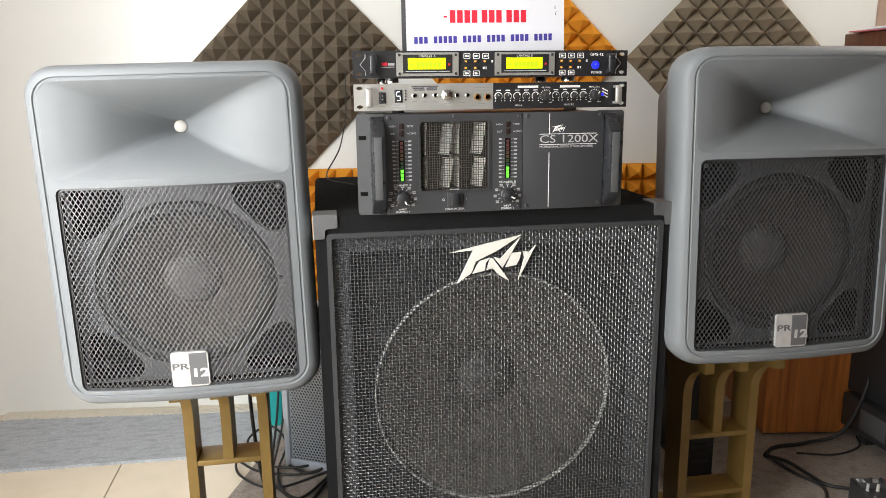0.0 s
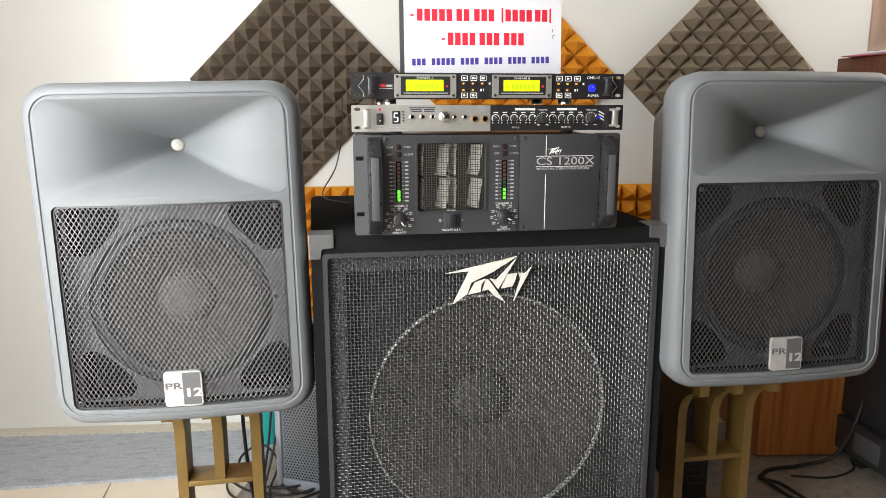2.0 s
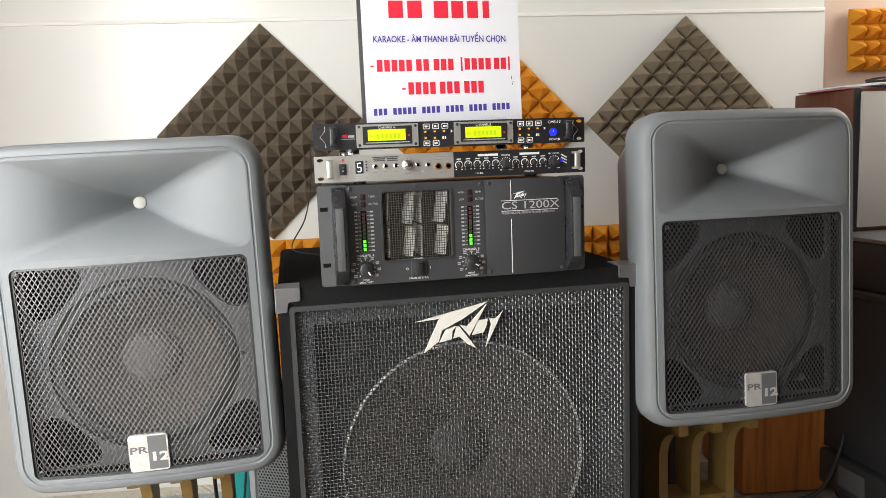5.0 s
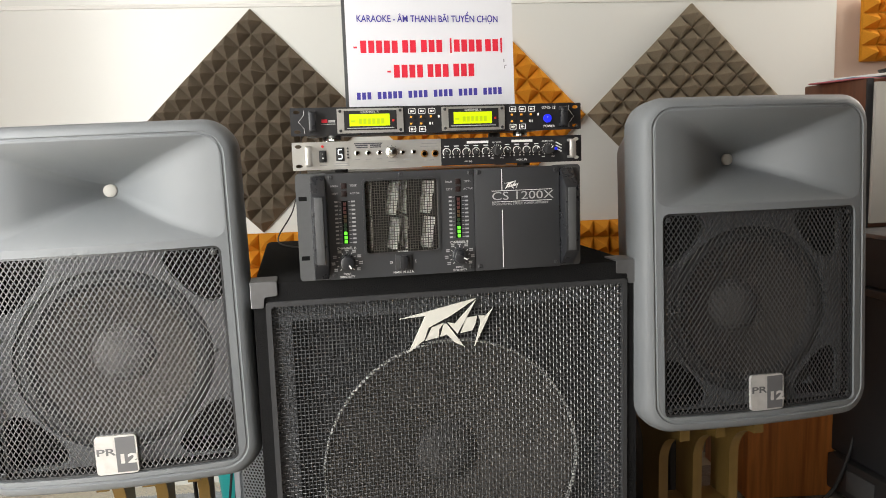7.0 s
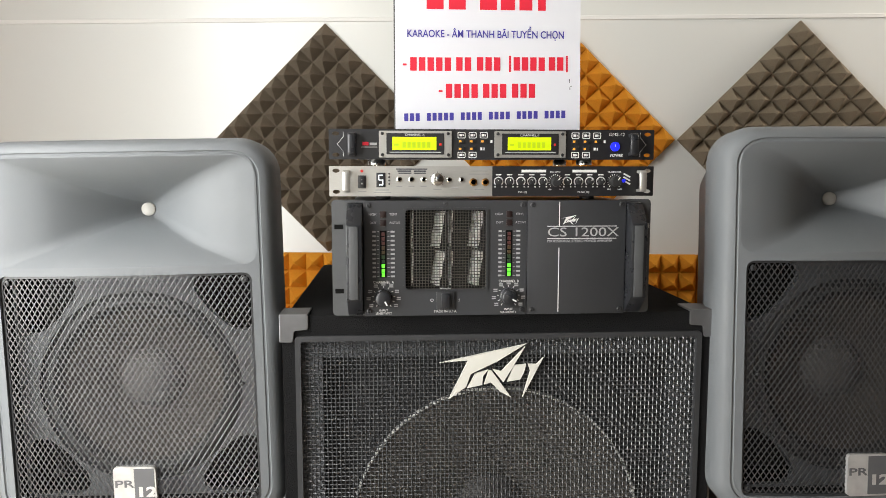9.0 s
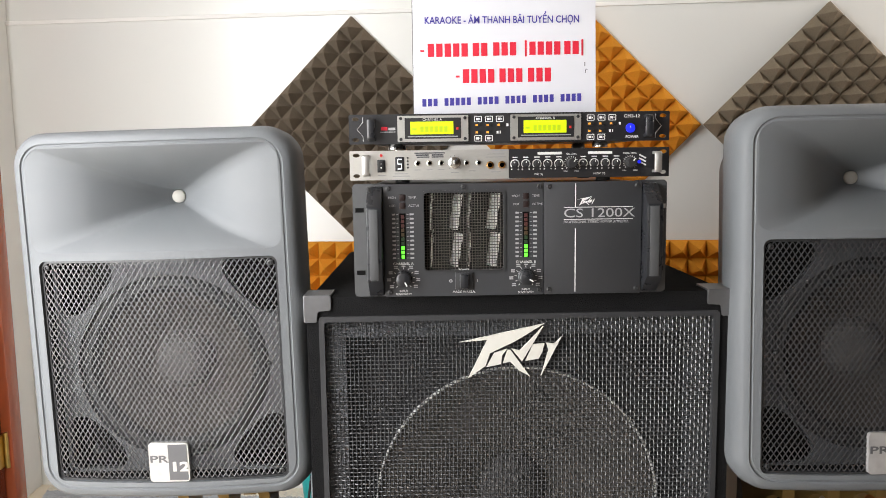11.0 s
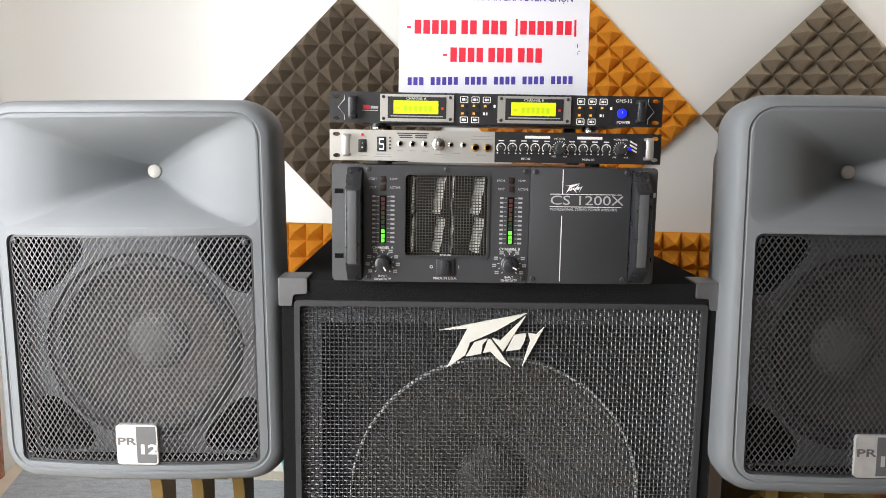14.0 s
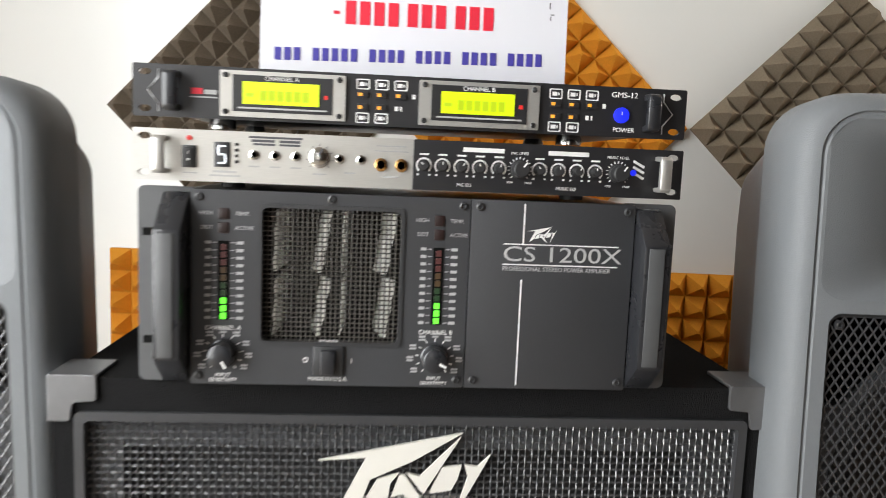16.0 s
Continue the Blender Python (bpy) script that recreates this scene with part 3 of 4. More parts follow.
bm = lathe(bmesh.new(), [(0.2375, 0.046), (0.2375, 0.036), (0.2360, 0.0350), (0.2340, 0.036), (0.2340, 0.046)], (0, 0, CZ), 96, caps=False)
part("driver_ring", bm, RING_PALE, sub, "thin metal ring round the driver, its glint put into a pale colour")
bm = lathe(bmesh.new(), [(0.2325, 0.047), (0.224, 0.046), (0.212, 0.050), (0.195, 0.056), (0.066, 0.112), (0.058, 0.114)], (0, 0, CZ), 72, caps=False)
part("driver_cone", bm, CONE_WIDE, sub)
part("dust_cap", lathe(bmesh.new(), [(0.060, 0.112), (0.054, 0.102), (0.036, 0.092), (0.015, 0.087), (0.0005, 0.0865)], (0, 0, CZ), 48, caps=False), CAP_GREY, sub)
# wire grille, woven
vs, fs = [], []
pw, ph = 0.0065, 0.0066
nx, nz = int((2 * ox - 0.014) / pw), int((oz1 - oz0 - 0.014) / ph)
gx0, gz0 = -nx * pw / 2, (oz0 + oz1) / 2 - nz * ph / 2


def wire(pts, nrm, r):
    b = len(vs)
    for (x, y, z), (ax, az) in zip(pts, nrm):
        vs.extend([(x + ax * r, y, z + az * r), (x, y - r, z), (x - ax * r, y, z - az * r), (x, y + r, z)])
    for i in range(len(pts) - 1):
        for k in range(4):
            fs.append((b + 4 * i + k, b + 4 * i + (k + 1) % 4, b + 4 * i + 4 + (k + 1) % 4, b + 4 * i + 4 + k))


for i in range(nx + 1):
    x = gx0 + i * pw
    pts = [(x, -0.0015 + 0.0009 * (1 if (i + j) % 2 else -1), gz0 + j * ph) for j in range(nz + 1)]
    wire(pts, [(1, 0)] * len(pts), 0.00098)
for j in range(nz + 1):
    z = gz0 + j * ph
    pts = [(gx0 + i * pw, -0.0015 - 0.0009 * (1 if (i + j) % 2 else -1), z) for i in range(nx + 1)]
    wire(pts, [(0, 1)] * len(pts), 0.00110)
raw_part("wire_grille", vs, fs, WIRE_BLACK, sub, "black woven wire grille")
# corner caps
for sx in (-1, 1):
    for zc, up in ((ST, 1), (0.0, -1)):
        bm = bmesh.new()
        ell = [(SW + 0.0035, 0.0035), (SW - 0.038, 0.0035), (SW - 0.040, 0.0015), (SW - 0.040, -0.019), (SW - 0.038, -0.021), (SW - 0.020, -0.021), (SW - 0.017, -0.024), (SW - 0.017, -0.038), (SW - 0.015, -0.040), (SW + 0.0035, -0.040)]
        prism(bm, [(sx * a, zc + up * c) for a, c in ell], -0.0105, -0.006)
        bmesh.ops.bevel(bm, geom=list(bm.edges), offset=0.0010, segments=2, profile=0.5, affect="EDGES")
        x0, x1 = sorted((sx * (SW - 0.040), sx * (SW + 0.0035)))
        z0, z1 = sorted((zc + up * 0.0035, zc))
        box(bm, x0, x1, -0.0085, 0.044, z0, z1, bevel=0.0012)
        x0, x1 = sorted((sx * SW, sx * (SW + 0.0035)))
        z0, z1 = sorted((zc, zc - up * 0.04))
        box(bm, x0, x1, -0.0085, 0.044, z0, z1, bevel=0.0012)
        part("corner_cap", bm, CORNER_GREY, sub, "scuffed grey metal corner cap", smooth=False)
# ivory emblem: angular shards on the grille
EMBLEM = [
    [(-0.0908, 0.7530), (0.0445, 0.7810), (-0.0014, 0.7533), (-0.0419, 0.7346), (-0.0491, 0.7140), (-0.0764, 0.6950), (-0.0461, 0.7562)],
    [(-0.0476, 0.7121), (-0.0350, 0.7348), (-0.0150, 0.7407), (-0.0227, 0.7310), (-0.0244, 0.7167)],
    [(-0.0213, 0.7175), (-0.0143, 0.7394), (-0.0092, 0.7389), (0.0217, 0.6956), (0.0037, 0.7059), (-0.0104, 0.7205)],
    [(-0.0082, 0.7416), (0.0053, 0.7379), (0.0430, 0.7769), (0.0090, 0.7203)],
    [(0.0146, 0.7212), (0.0262, 0.7473), (0.0447, 0.7491), (0.0412, 0.7354), (0.0355, 0.7244)],
    [(0.0472, 0.7498), (0.0605, 0.7482), (0.0718, 0.7593), (0.0391, 0.6960), (0.0510, 0.7377)],
]
emblem = part("emblem", prism(bmesh.new(), [(x - SX, z) for x, z in EMBLEM[0]], -0.0072, -0.0035), LOGO_WHITE, sub, "ivory angular maker's emblem", smooth=False)
for shard in EMBLEM[1:]:
    part("emblem_shard", prism(bmesh.new(), [(x - SX, z) for x, z in shard], -0.0072, -0.0035), LOGO_WHITE, emblem, smooth=False)


# ---- power amplifier ----
def knob(parent, x, z, y, r, h, material, name="knob", marker=INK, ang=40):
    k = part(name, lathe(bmesh.new(), [(r * 1.12, y), (r * 1.12, y - h * 0.2), (r, y - h * 0.25), (r * 0.94, y - h * 0.93), (r * 0.8, y - h), (0.0, y - h)], (x, 0, z), 28), material, parent)
    bm = boxbm(-r * 0.09, r * 0.09, -0.0003, 0.0003, r * 0.35, r * 0.95)
    bm.transform(Matrix.Translation((x, y - h - 0.0002, z)) @ Matrix.Rotation(radians(ang), 4, "Y"))
    part("pointer", bm, marker, k, smooth=False)
    return k


def ring_ticks(parent, x, z, y, r0, r1, n, a0, a1, w, material, name="dial_scale"):
    bm = bmesh.new()
    for i in range(n):
        a = radians(a0 + (a1 - a0) * i / (n - 1))
        b = boxbm(-w / 2, w / 2, -0.0002, 0.0002, r0, r1)
        b.transform(Matrix.Translation((x, y, z)) @ Matrix.Rotation(a, 4, "Y"))
        tmp = bpy.data.meshes.new("tick")
        b.to_mesh(tmp)
        b.free()
        bm.from_mesh(tmp)
        bpy.data.meshes.remove(tmp)
    return tagged(part(name, bm, material, parent, smooth=False), kind="stuff")


def screw(bm, x, z, y, r=0.0038):
    lathe(bm, [(r, y), (r, y - 0.0015), (r * 0.6, y - 0.0024), (r * 0.45, y - 0.0012), (0, y - 0.0012)], (x, 0, z), 12)


AX, AZ = -0.0095, 0.9175         # middle of the amplifier's face
AY = -0.012
amp = thing("power_amplifier", pose(AX, AY, AZ), "graphite rack power amplifier with side handles on the subwoofer", "amplifier")
bm = holed(bmesh.new(), rrect(-0.216, 0.216, -0.085, 0.084, 0.002, 2), [rrect(-0.1350, -0.0100, -0.0485, 0.0745, 0.005, 4)], 0.004, 0.160)
part("chassis", box(bm, -0.216, 0.216, 0.160, 0.40, -0.085, 0.084), BLACK_METAL, amp, smooth=False)
part("rack_ear", prism(bmesh.new(), rrect(-0.2425, -0.19, -0.0875, 0.0875, 0.006, 4), 0.0, 0.004), TRIM_GREY, amp)
part("rack_ear", prism(bmesh.new(), rrect(0.19, 0.2425, -0.0875, 0.0875, 0.006, 4), 0.0, 0.004), TRIM_GREY, amp)
# flat bars on the ears: black stands for the shade in the slots
bars(amp, BLACK_HOLE, [(-0.232, 0.047, 0.013, 0.007), (-0.232, -0.050, 0.013, 0.007), (0.234, -0.050, 0.010, 0.006)], -0.0002, "rack_slot")
# white bar paints the bright wall that shows through this slot
bars(amp, INK, [(0.236, 0.047, 0.009, 0.007)], -0.0004, "rack_slot")
bm = holed(bmesh.new(), rrect(-0.1945, 0.0495, -0.0865, 0.0865, 0.002, 2), [rrect(-0.1335, -0.0115, -0.047, 0.073, 0.005, 4)], -0.012, 0.0)
part("front_panel", bm, PANEL, amp)
part("front_panel", boxbm(0.0505, 0.2005, -0.012, 0.0, -0.0865, 0.0865, bevel=0.0008), PANEL, amp)
for sx in (-1, 1):
    prof = [(0.0, -0.085), (-0.010, -0.085), (-0.040, -0.058), (-0.040, 0.052), (-0.010, 0.083), (0.0, 0.083)]
    x0, x1 = (-0.219, -0.196) if sx < 0 else (0.2015, 0.2255)
    bm = prism_x(bmesh.new(), prof, x0, x1)
    bmesh.ops.bevel(bm, geom=list(bm.edges), offset=0.002, segments=2, profile=0.5, affect="EDGES")
    h = part("handle", bm, HANDLE_BLACK, amp, "satin black handle")
    part("grip", boxbm(x0 + 0.004, x1 - 0.006, -0.0415, -0.040, -0.056, 0.050, bevel=0.0005), TRIM_GREY, h)
for x, z in ((-0.187, 0.080), (0.043, 0.080), (-0.187, -0.079), (0.043, -0.079), (-0.073, 0.0815), (0.058, 0.080), (0.193, 0.080), (0.058, -0.079), (0.193, -0.079)):
    bm = bmesh.new()
    screw(bm, x, z, -0.012)
    part("screw", bm, BLACK_METAL, amp)
# cooling window: wire mesh over fins split and slanted to imitate reflected patches
win = part("window_box", loft(bmesh.new(), [[(x, y, z) for x, z in rrect(-0.1345, -0.0105, -0.048, 0.074, 0.005, 4)] for y in (-0.004, 0.15)], False, True), BLACK_HOLE, amp)
for x, w, y, d in ((-0.1235, 0.0020, -0.002, 0.10), (-0.0815, -0.0080, -0.003, 0.042), (-0.0640, 0.0015, 0.001, 0.10), (-0.0230, -0.0085, -0.003, 0.042)):
    wide = 0.0042 if w < 0 else 0.0018
    for z0, z1 in ((-0.043, 0.009), (0.015, 0.070)):
        rows = []
        for j in range(7):
            f = j / 6
            s = 0.0080 * (f - 0.5) * (1 if w < 0 else 0.25) + 0.0008 * math.sin(j * 2.3 + x * 90 + z0 * 50)
            rows.append([(x + s, y, z0 + (z1 - z0) * f), (x + w + s, y + d, z0 + (z1 - z0) * f - 0.002), (x + w + s + 0.002, y + d, z0 + (z1 - z0) * f - 0.002), (x + s + wide, y, z0 + (z1 - z0) * f)])
        part("cooling_fin", loft(bmesh.new(), rows), FIN, win, "slanted aluminium fin, coloured and split to imitate reflected light", smooth=False)
segs = []
for i in range(29):
    x = -0.1335 + 0.122 * i / 28
    segs.append(((x, -0.006, -0.047), (x, -0.006, 0.073)))
for j in range(29):
    z = -0.047 + 0.120 * j / 28
    segs.append(((-0.1335, -0.0066, z), (-0.0115, -0.0066, z)))
vs2, fs2 = bar_mesh(segs, 0.0011, 0.0010)
raw_part("window_mesh", vs2, fs2, MESH_BRONZE, amp, "black square wire mesh")
bm = holed(bmesh.new(), rrect(-0.1365, -0.0085, -0.050, 0.076, 0.006, 4), [rrect(-0.1330, -0.0120, -0.0465, 0.0725, 0.005, 4)], -0.0135, -0.010)
part("window_rim", bm, BLACK_METAL, amp)
for mx in (-0.166, 0.0225):
    mtr = part("level_meter", boxbm(mx - 0.0048, mx + 0.0048, -0.0128, -0.011, -0.028, 0.042), BLACK_HOLE, amp, smooth=False)
    for z in (0.0535, 0.066):
        part("status_lamp", boxbm(mx - 0.0045, mx + 0.0045, -0.0132, -0.011, z - 0.0048, z + 0.0048, bevel=0.0006), LED_OFF, mtr)
    for k in range(10):
        z = -0.0245 + k * 0.0068
        lit = k < 3
        part("led", boxbm(mx - 0.0024, mx + 0.0024, -0.0134, -0.0126, z - 0.0026, z + 0.0026), LED_GREEN if lit else LED_DIM[0 if k < 5 else 1 if k < 7 else 2], mtr, "lit green led" if lit else "", smooth=False)
    items = []
    for k in range(11):
        z = -0.0265 + k * 0.0067
        items += [(mx - 0.0078, z, 0.0035, 0.0007), (mx + 0.0078, z, 0.0035, 0.0007), (mx - 0.0135, z, 0.005, 0.0026), (mx + 0.0140, z, 0.006, 0.0026)]
    bars(amp, INK_GREY, items, -0.0121, "meter_scale")
    for s, x, z, al in (("HIGH", mx - 0.0095, 0.066, "RIGHT"), ("TEMP.", mx + 0.0095, 0.066, "LEFT"), ("DDT", mx - 0.0095, 0.0535, "RIGHT"), ("ACTIVE", mx + 0.0095, 0.0535, "LEFT")):
        text_part("print", s, 0.0048, x, -0.0122, z, INK_GREY, amp, al)
    text_part("print", "CHANNEL " + ("A" if mx < 0 else "B"), 0.0056, mx, -0.0122, -0.0355, INK, amp, "CENTER")
    knob(amp, mx, -0.0585, -0.012, 0.0115, 0.016, HANDLE_BLACK, ang=150 if mx < 0 else 118)
    ring_ticks(amp, mx, -0.0585, -0.0122, 0.0145, 0.0175, 11, -140, 140, 0.0008, INK)
    items = []
    for k in range(9):
        a = radians(-125 + 250 * k / 8)
        items += [(mx + 0.0225 * math.sin(a), -0.0585 + 0.0208 * math.cos(a) + 0.0012, 0.006, 0.0018), (mx + 0.0225 * math.sin(a), -0.0585 + 0.0208 * math.cos(a) - 0.0016, 0.006, 0.0016)]
    bars(amp, INK_GREY, items, -0.0121, "dial_print")
    text_part("print", "INPUT\nSENSITIVITY", 0.0046, mx, -0.0122, -0.0805, INK, amp, "CENTER")
sw = part("power_switch", boxbm(-0.0865, -0.0595, -0.0155, -0.011, -0.077, -0.050, bevel=0.001), BLACK_METAL, amp)
part("rocker", boxbm(-0.0795, -0.0665, -0.0205, -0.015, -0.0745, -0.0525, bevel=0.0015), HANDLE_BLACK, sw)
text_part("print", "POWER", 0.0048, -0.073, -0.0122, -0.0462, INK, amp, "CENTER")
text_part("print", "O", 0.0065, -0.0935, -0.0122, -0.0635, INK, amp, "CENTER")
text_part("print", "I", 0.0065, -0.0525, -0.0122, -0.0635, INK, amp, "CENTER")
text_part("print", "MADE IN U.S.A.", 0.0052, -0.073, -0.0122, -0.0805, INK, amp, "CENTER")
bars(amp, INK, [(0.0985, 0.0655, 0.0013, 0.037), (0.0985, -0.034, 0.0013, 0.098), (0.1335, 0.0475, 0.106, 0.0010), (0.1335, 0.0290, 0.106, 0.0010)], -0.0121, "print_line")
text_part("model_print", "CS 1200X", 0.0195, 0.0800, -0.0122, 0.0380, INK_GREY, amp, "LEFT", 1.36)
text_part("print", "PROFESSIONAL STEREO POWER AMPLIFIER", 0.0056, 0.0805, -0.0122, 0.0250, INK_GREY, amp, "LEFT", 0.93)
bm = bmesh.new()
for shard in EMBLEM:
    prism(bm, [(0.1165 + x * 0.165, 0.0565 + (z - 0.735) * 0.165) for x, z in shard], -0.0124, -0.0118)
part("emblem_print", bm, INK, amp, smooth=False)


# ---- digital receiver unit at the top of the stack ----
def rack_case(name, m, label, category, h, panel, depth):
    t = thing(name, m, label, category)
    part("chassis", boxbm(-0.2150, 0.2150, 0.0035, depth, -h / 2 + 0.002, h / 2 - 0.001, bevel=0.0015), BLACK_METAL, t)
    return t


UX = -0.0105
rx = rack_case("wireless_receiver", pose(UX, -0.014, 1.0868), "black two-channel wireless receiver with lit yellow-green displays", "receiver", 0.044, PANEL_BLACK, 0.24)
holes = [[(sx * 0.2335 + a, sz * 0.0155 + b) for a, b in ellipse(0, 0, 0.0055, 0.0030, 12)] for sx in (-1, 1) for sz in (-1, 1)]
part("front_panel", holed(bmesh.new(), rrect(-0.2435, 0.2435, -0.0222, 0.0222, 0.0015, 2), holes, -0.0035, 0.0), PANEL_BLACK, rx)
for k, cx in enumerate((-0.1165, 0.0545)):
    bz = part("display_bezel", holed(bmesh.new(), rrect(cx - 0.0535, cx + 0.0535, -0.0195, 0.0195, 0.001, 2), [rrect(cx - 0.0385, cx + 0.0385, -0.0125, 0.0135, 0.001, 2)], -0.0065, -0.0035), ALU, rx, "silver display bezel")
    for sx in (-1, 1):
        for sz in (-1, 1):
            bm = bmesh.new()
            screw(bm, cx + sx * 0.0485, sz * 0.0155, -0.0065, 0.0024)
            part("screw", bm, BLACK_METAL, bz)
    part("display_window", boxbm(cx - 0.0425, cx + 0.0425, -0.0072, -0.0062, -0.0150, 0.0160), PANEL_BLACK, bz, smooth=False)
    part("display", boxbm(cx - 0.0340, cx + 0.0310, -0.0080, -0.0070, -0.0085, 0.0105), LCD, bz, "lit yellow-green display", smooth=False)
    bars(bz, LCD_INK, [(cx - 0.028, -0.0008, 0.0065, 0.003)] + [(cx - 0.0165 + 0.0072 * j, -0.001, 0.0050, 0.0085) for j in range(6)], -0.0080, "display_digit", 0.0002)
    bars(bz, INK_GREY, [(cx, -0.0118, 0.076, 0.0014)], -0.0072, "fine_print")
    text_part("print", "CHANNEL " + "AB"[k], 0.0052, cx - 0.001, -0.0074, 0.0135, INK, bz, "CENTER")
    part("status_lamp", boxbm(cx + 0.0352, cx + 0.0385, -0.0078, -0.007, -0.002, 0.0015), LED_RED, bz, smooth=False)
    bx = cx + 0.0685
    for j in range(3):
        for r in range(2):
            if r and j == 2:
                continue
            x, z = bx + j * 0.0165, (0.0135 if r == 0 else -0.0155)
            bm = holed(bmesh.new(), rrect(x - 0.0058, x + 0.0058, z - 0.0045, z + 0.0045, 0.0012, 3), [rrect(x - 0.0048, x + 0.0048, z - 0.0036, z + 0.0036, 0.0009, 3)], -0.0040, -0.0034)
            part("icon_frame", bm, INK, rx, smooth=False)
            bars(rx, INK, [(x - 0.001, z, 0.0042, 0.0034), (x + 0.0026, z, 0.0012, 0.0024)], -0.0036, "icon")
            zz = 0.0045 if r == 0 else -0.0065
            bt = part("button", boxbm(x - 0.0048, x + 0.0048, -0.0055, -0.0035, zz - 0.0030, zz + 0.0030, bevel=0.0006), RUBBER, rx)
            part("button_led", boxbm(x - 0.0040, x - 0.0005, -0.0058, -0.0052, zz - 0.0014, zz + 0.0014), LED_AMBER, bt, "amber led", smooth=False)
    bars(rx, INK, [(bx + 0.0445, 0.0045, 0.003, 0.004), (bx + 0.0295, -0.0065, 0.003, 0.004), (bx + 0.0335, -0.0065, 0.0015, 0.004)], -0.0036, "icon")
bars(rx, INK_RED, [(-0.190, 0.0008, 0.0095, 0.0052)], -0.0036, "maker_bar")
bars(rx, INK_GREY, [(-0.1785, 0.0003, 0.0105, 0.0038), (-0.1845, -0.0042, 0.023, 0.0012)], -0.0036, "maker_bar")
text_part("model_print", "GMS-12", 0.0068, 0.1735, -0.0038, 0.0150, INK, rx, "LEFT", 1.1)
text_part("print", "POWER", 0.0058, 0.1865, -0.0038, -0.0160, INK, rx, "CENTER")
pb = part("power_button", lathe(bmesh.new(), [(0.0070, -0.0035), (0.0070, -0.0060), (0.0055, -0.0068), (0.0, -0.0068)], (0.1835, 0, -0.0028), 24), LED_BLUE, rx, "blue lit power button")
bars(pb, INK, [(0.1835, -0.0012, 0.0008, 0.003)], -0.0068, "power_mark")
for sx in (-1, 1):
    bm = bmesh.new()
    x = sx * 0.2095
    prism_x(bm, [(0.0, -0.0165), (-0.016, -0.0165), (-0.019, -0.0135), (-0.019, 0.0135), (-0.016, 0.0165), (0.0, 0.0165), (0.0, 0.0115), (-0.0125, 0.0115), (-0.0125, -0.0115), (0.0, -0.0115)], x - 0.0055, x + 0.0055)
    bmesh.ops.bevel(bm, geom=list(bm.edges), offset=0.0008, segments=1, affect="EDGES")
    part("handle", bm, HANDLE_BLACK, rx)
    bm = bmesh.new()
    tube(bm, [(sx * 0.222, -0.0038, 0.018), (sx * 0.222, -0.0038, 0.011), (sx * 0.231, -0.0038, 0.0), (sx * 0.222, -0.0038, -0.011), (sx * 0.222, -0.0038, -0.018)], 0.0007, 5)
    part("chevron_line", bm, INK_GREY, rx)
for x in (-0.175, 0.145):
    for y in (0.03, 0.20):
        part("foot", lathe(bmesh.new(), [(0.012, -0.0302), (0.012, -0.0240), (0.010, -0.0200)], (x, y, 0), 20, "z"), CHROME, rx, "bright metal foot")

# ---- karaoke mixer below it ----
mx_t = rack_case("karaoke_mixer", pose(UX, -0.016, 1.0325), "half silver, half black rack karaoke mixer with rows of knobs", "mixer", 0.044, ALU, 0.22)
holes = [[(-0.2335 + a, sz * 0.0155 + b) for a, b in ellipse(0, 0, 0.0055, 0.0030, 12)] for sz in (-1, 1)]
part("silver_panel", holed(bmesh.new(), rrect(-0.2435, -0.0020, -0.0222, 0.0222, 0.0010, 2), holes, -0.0035, 0.0), ALU, mx_t, "brushed silver half of the panel")
holes = [[(0.2345 + a, sz * 0.0155 + b) for a, b in ellipse(0, 0, 0.0055, 0.0030, 12)] for sz in (-1, 1)]
part("black_panel", holed(bmesh.new(), rrect(-0.0018, 0.2435, -0.0222, 0.0222, 0.0010, 2), holes, -0.0034, 0.0), PANEL_BLACK, mx_t)
for x in (-0.2180, 0.2225):
    bm = bmesh.new()
    prism_x(bm, [(0.0, -0.016), (-0.018, -0.016), (-0.021, -0.013), (-0.021, 0.013), (-0.018, 0.016), (0.0, 0.016), (0.0, 0.012), (-0.016, 0.012), (-0.016, -0.012), (0.0, -0.012)], x - 0.0050, x + 0.0050)
    bmesh.ops.bevel(bm, geom=list(bm.edges), offset=0.0007, segments=1, affect="EDGES")
    part("handle", bm, ALU, mx_t, "polished silver handle")
s2 = part("power_switch", boxbm(-0.2015, -0.1895, -0.0065, -0.0035, -0.0105, 0.0085, bevel=0.0008), BLACK_METAL, mx_t)
part("rocker", boxbm(-0.1995, -0.1915, -0.0085, -0.006, -0.0085, 0.0065, bevel=0.001), RUBBER, s2)
bars(s2, INK, [(-0.1955, -0.0035, 0.0020, 0.0020), (-0.1955, 0.0025, 0.0006, 0.0025)], -0.0085, "switch_mark")
part("pilot_lamp", lathe(bmesh.new(), [(0.0022, -0.0035), (0.0022, -0.0050), (0.0, -0.0056)], (-0.1955, 0, 0.0150), 12), LED_RED, mx_t)
dp = part("digit_display", boxbm(-0.1745, -0.1610, -0.0050, -0.0035, -0.0090, 0.0125, bevel=0.0005), PANEL_BLACK, mx_t)
bars(dp, LED_SEG, [(-0.1678, 0.0090, 0.0060, 0.0014), (-0.1708, 0.0055, 0.0014, 0.0062), (-0.1678, 0.0018, 0.0060, 0.0014), (-0.1648, -0.0018, 0.0014, 0.0062), (-0.1678, -0.0055, 0.0060, 0.0014)], -0.0050, "lit_digit")
bm = bmesh.new()
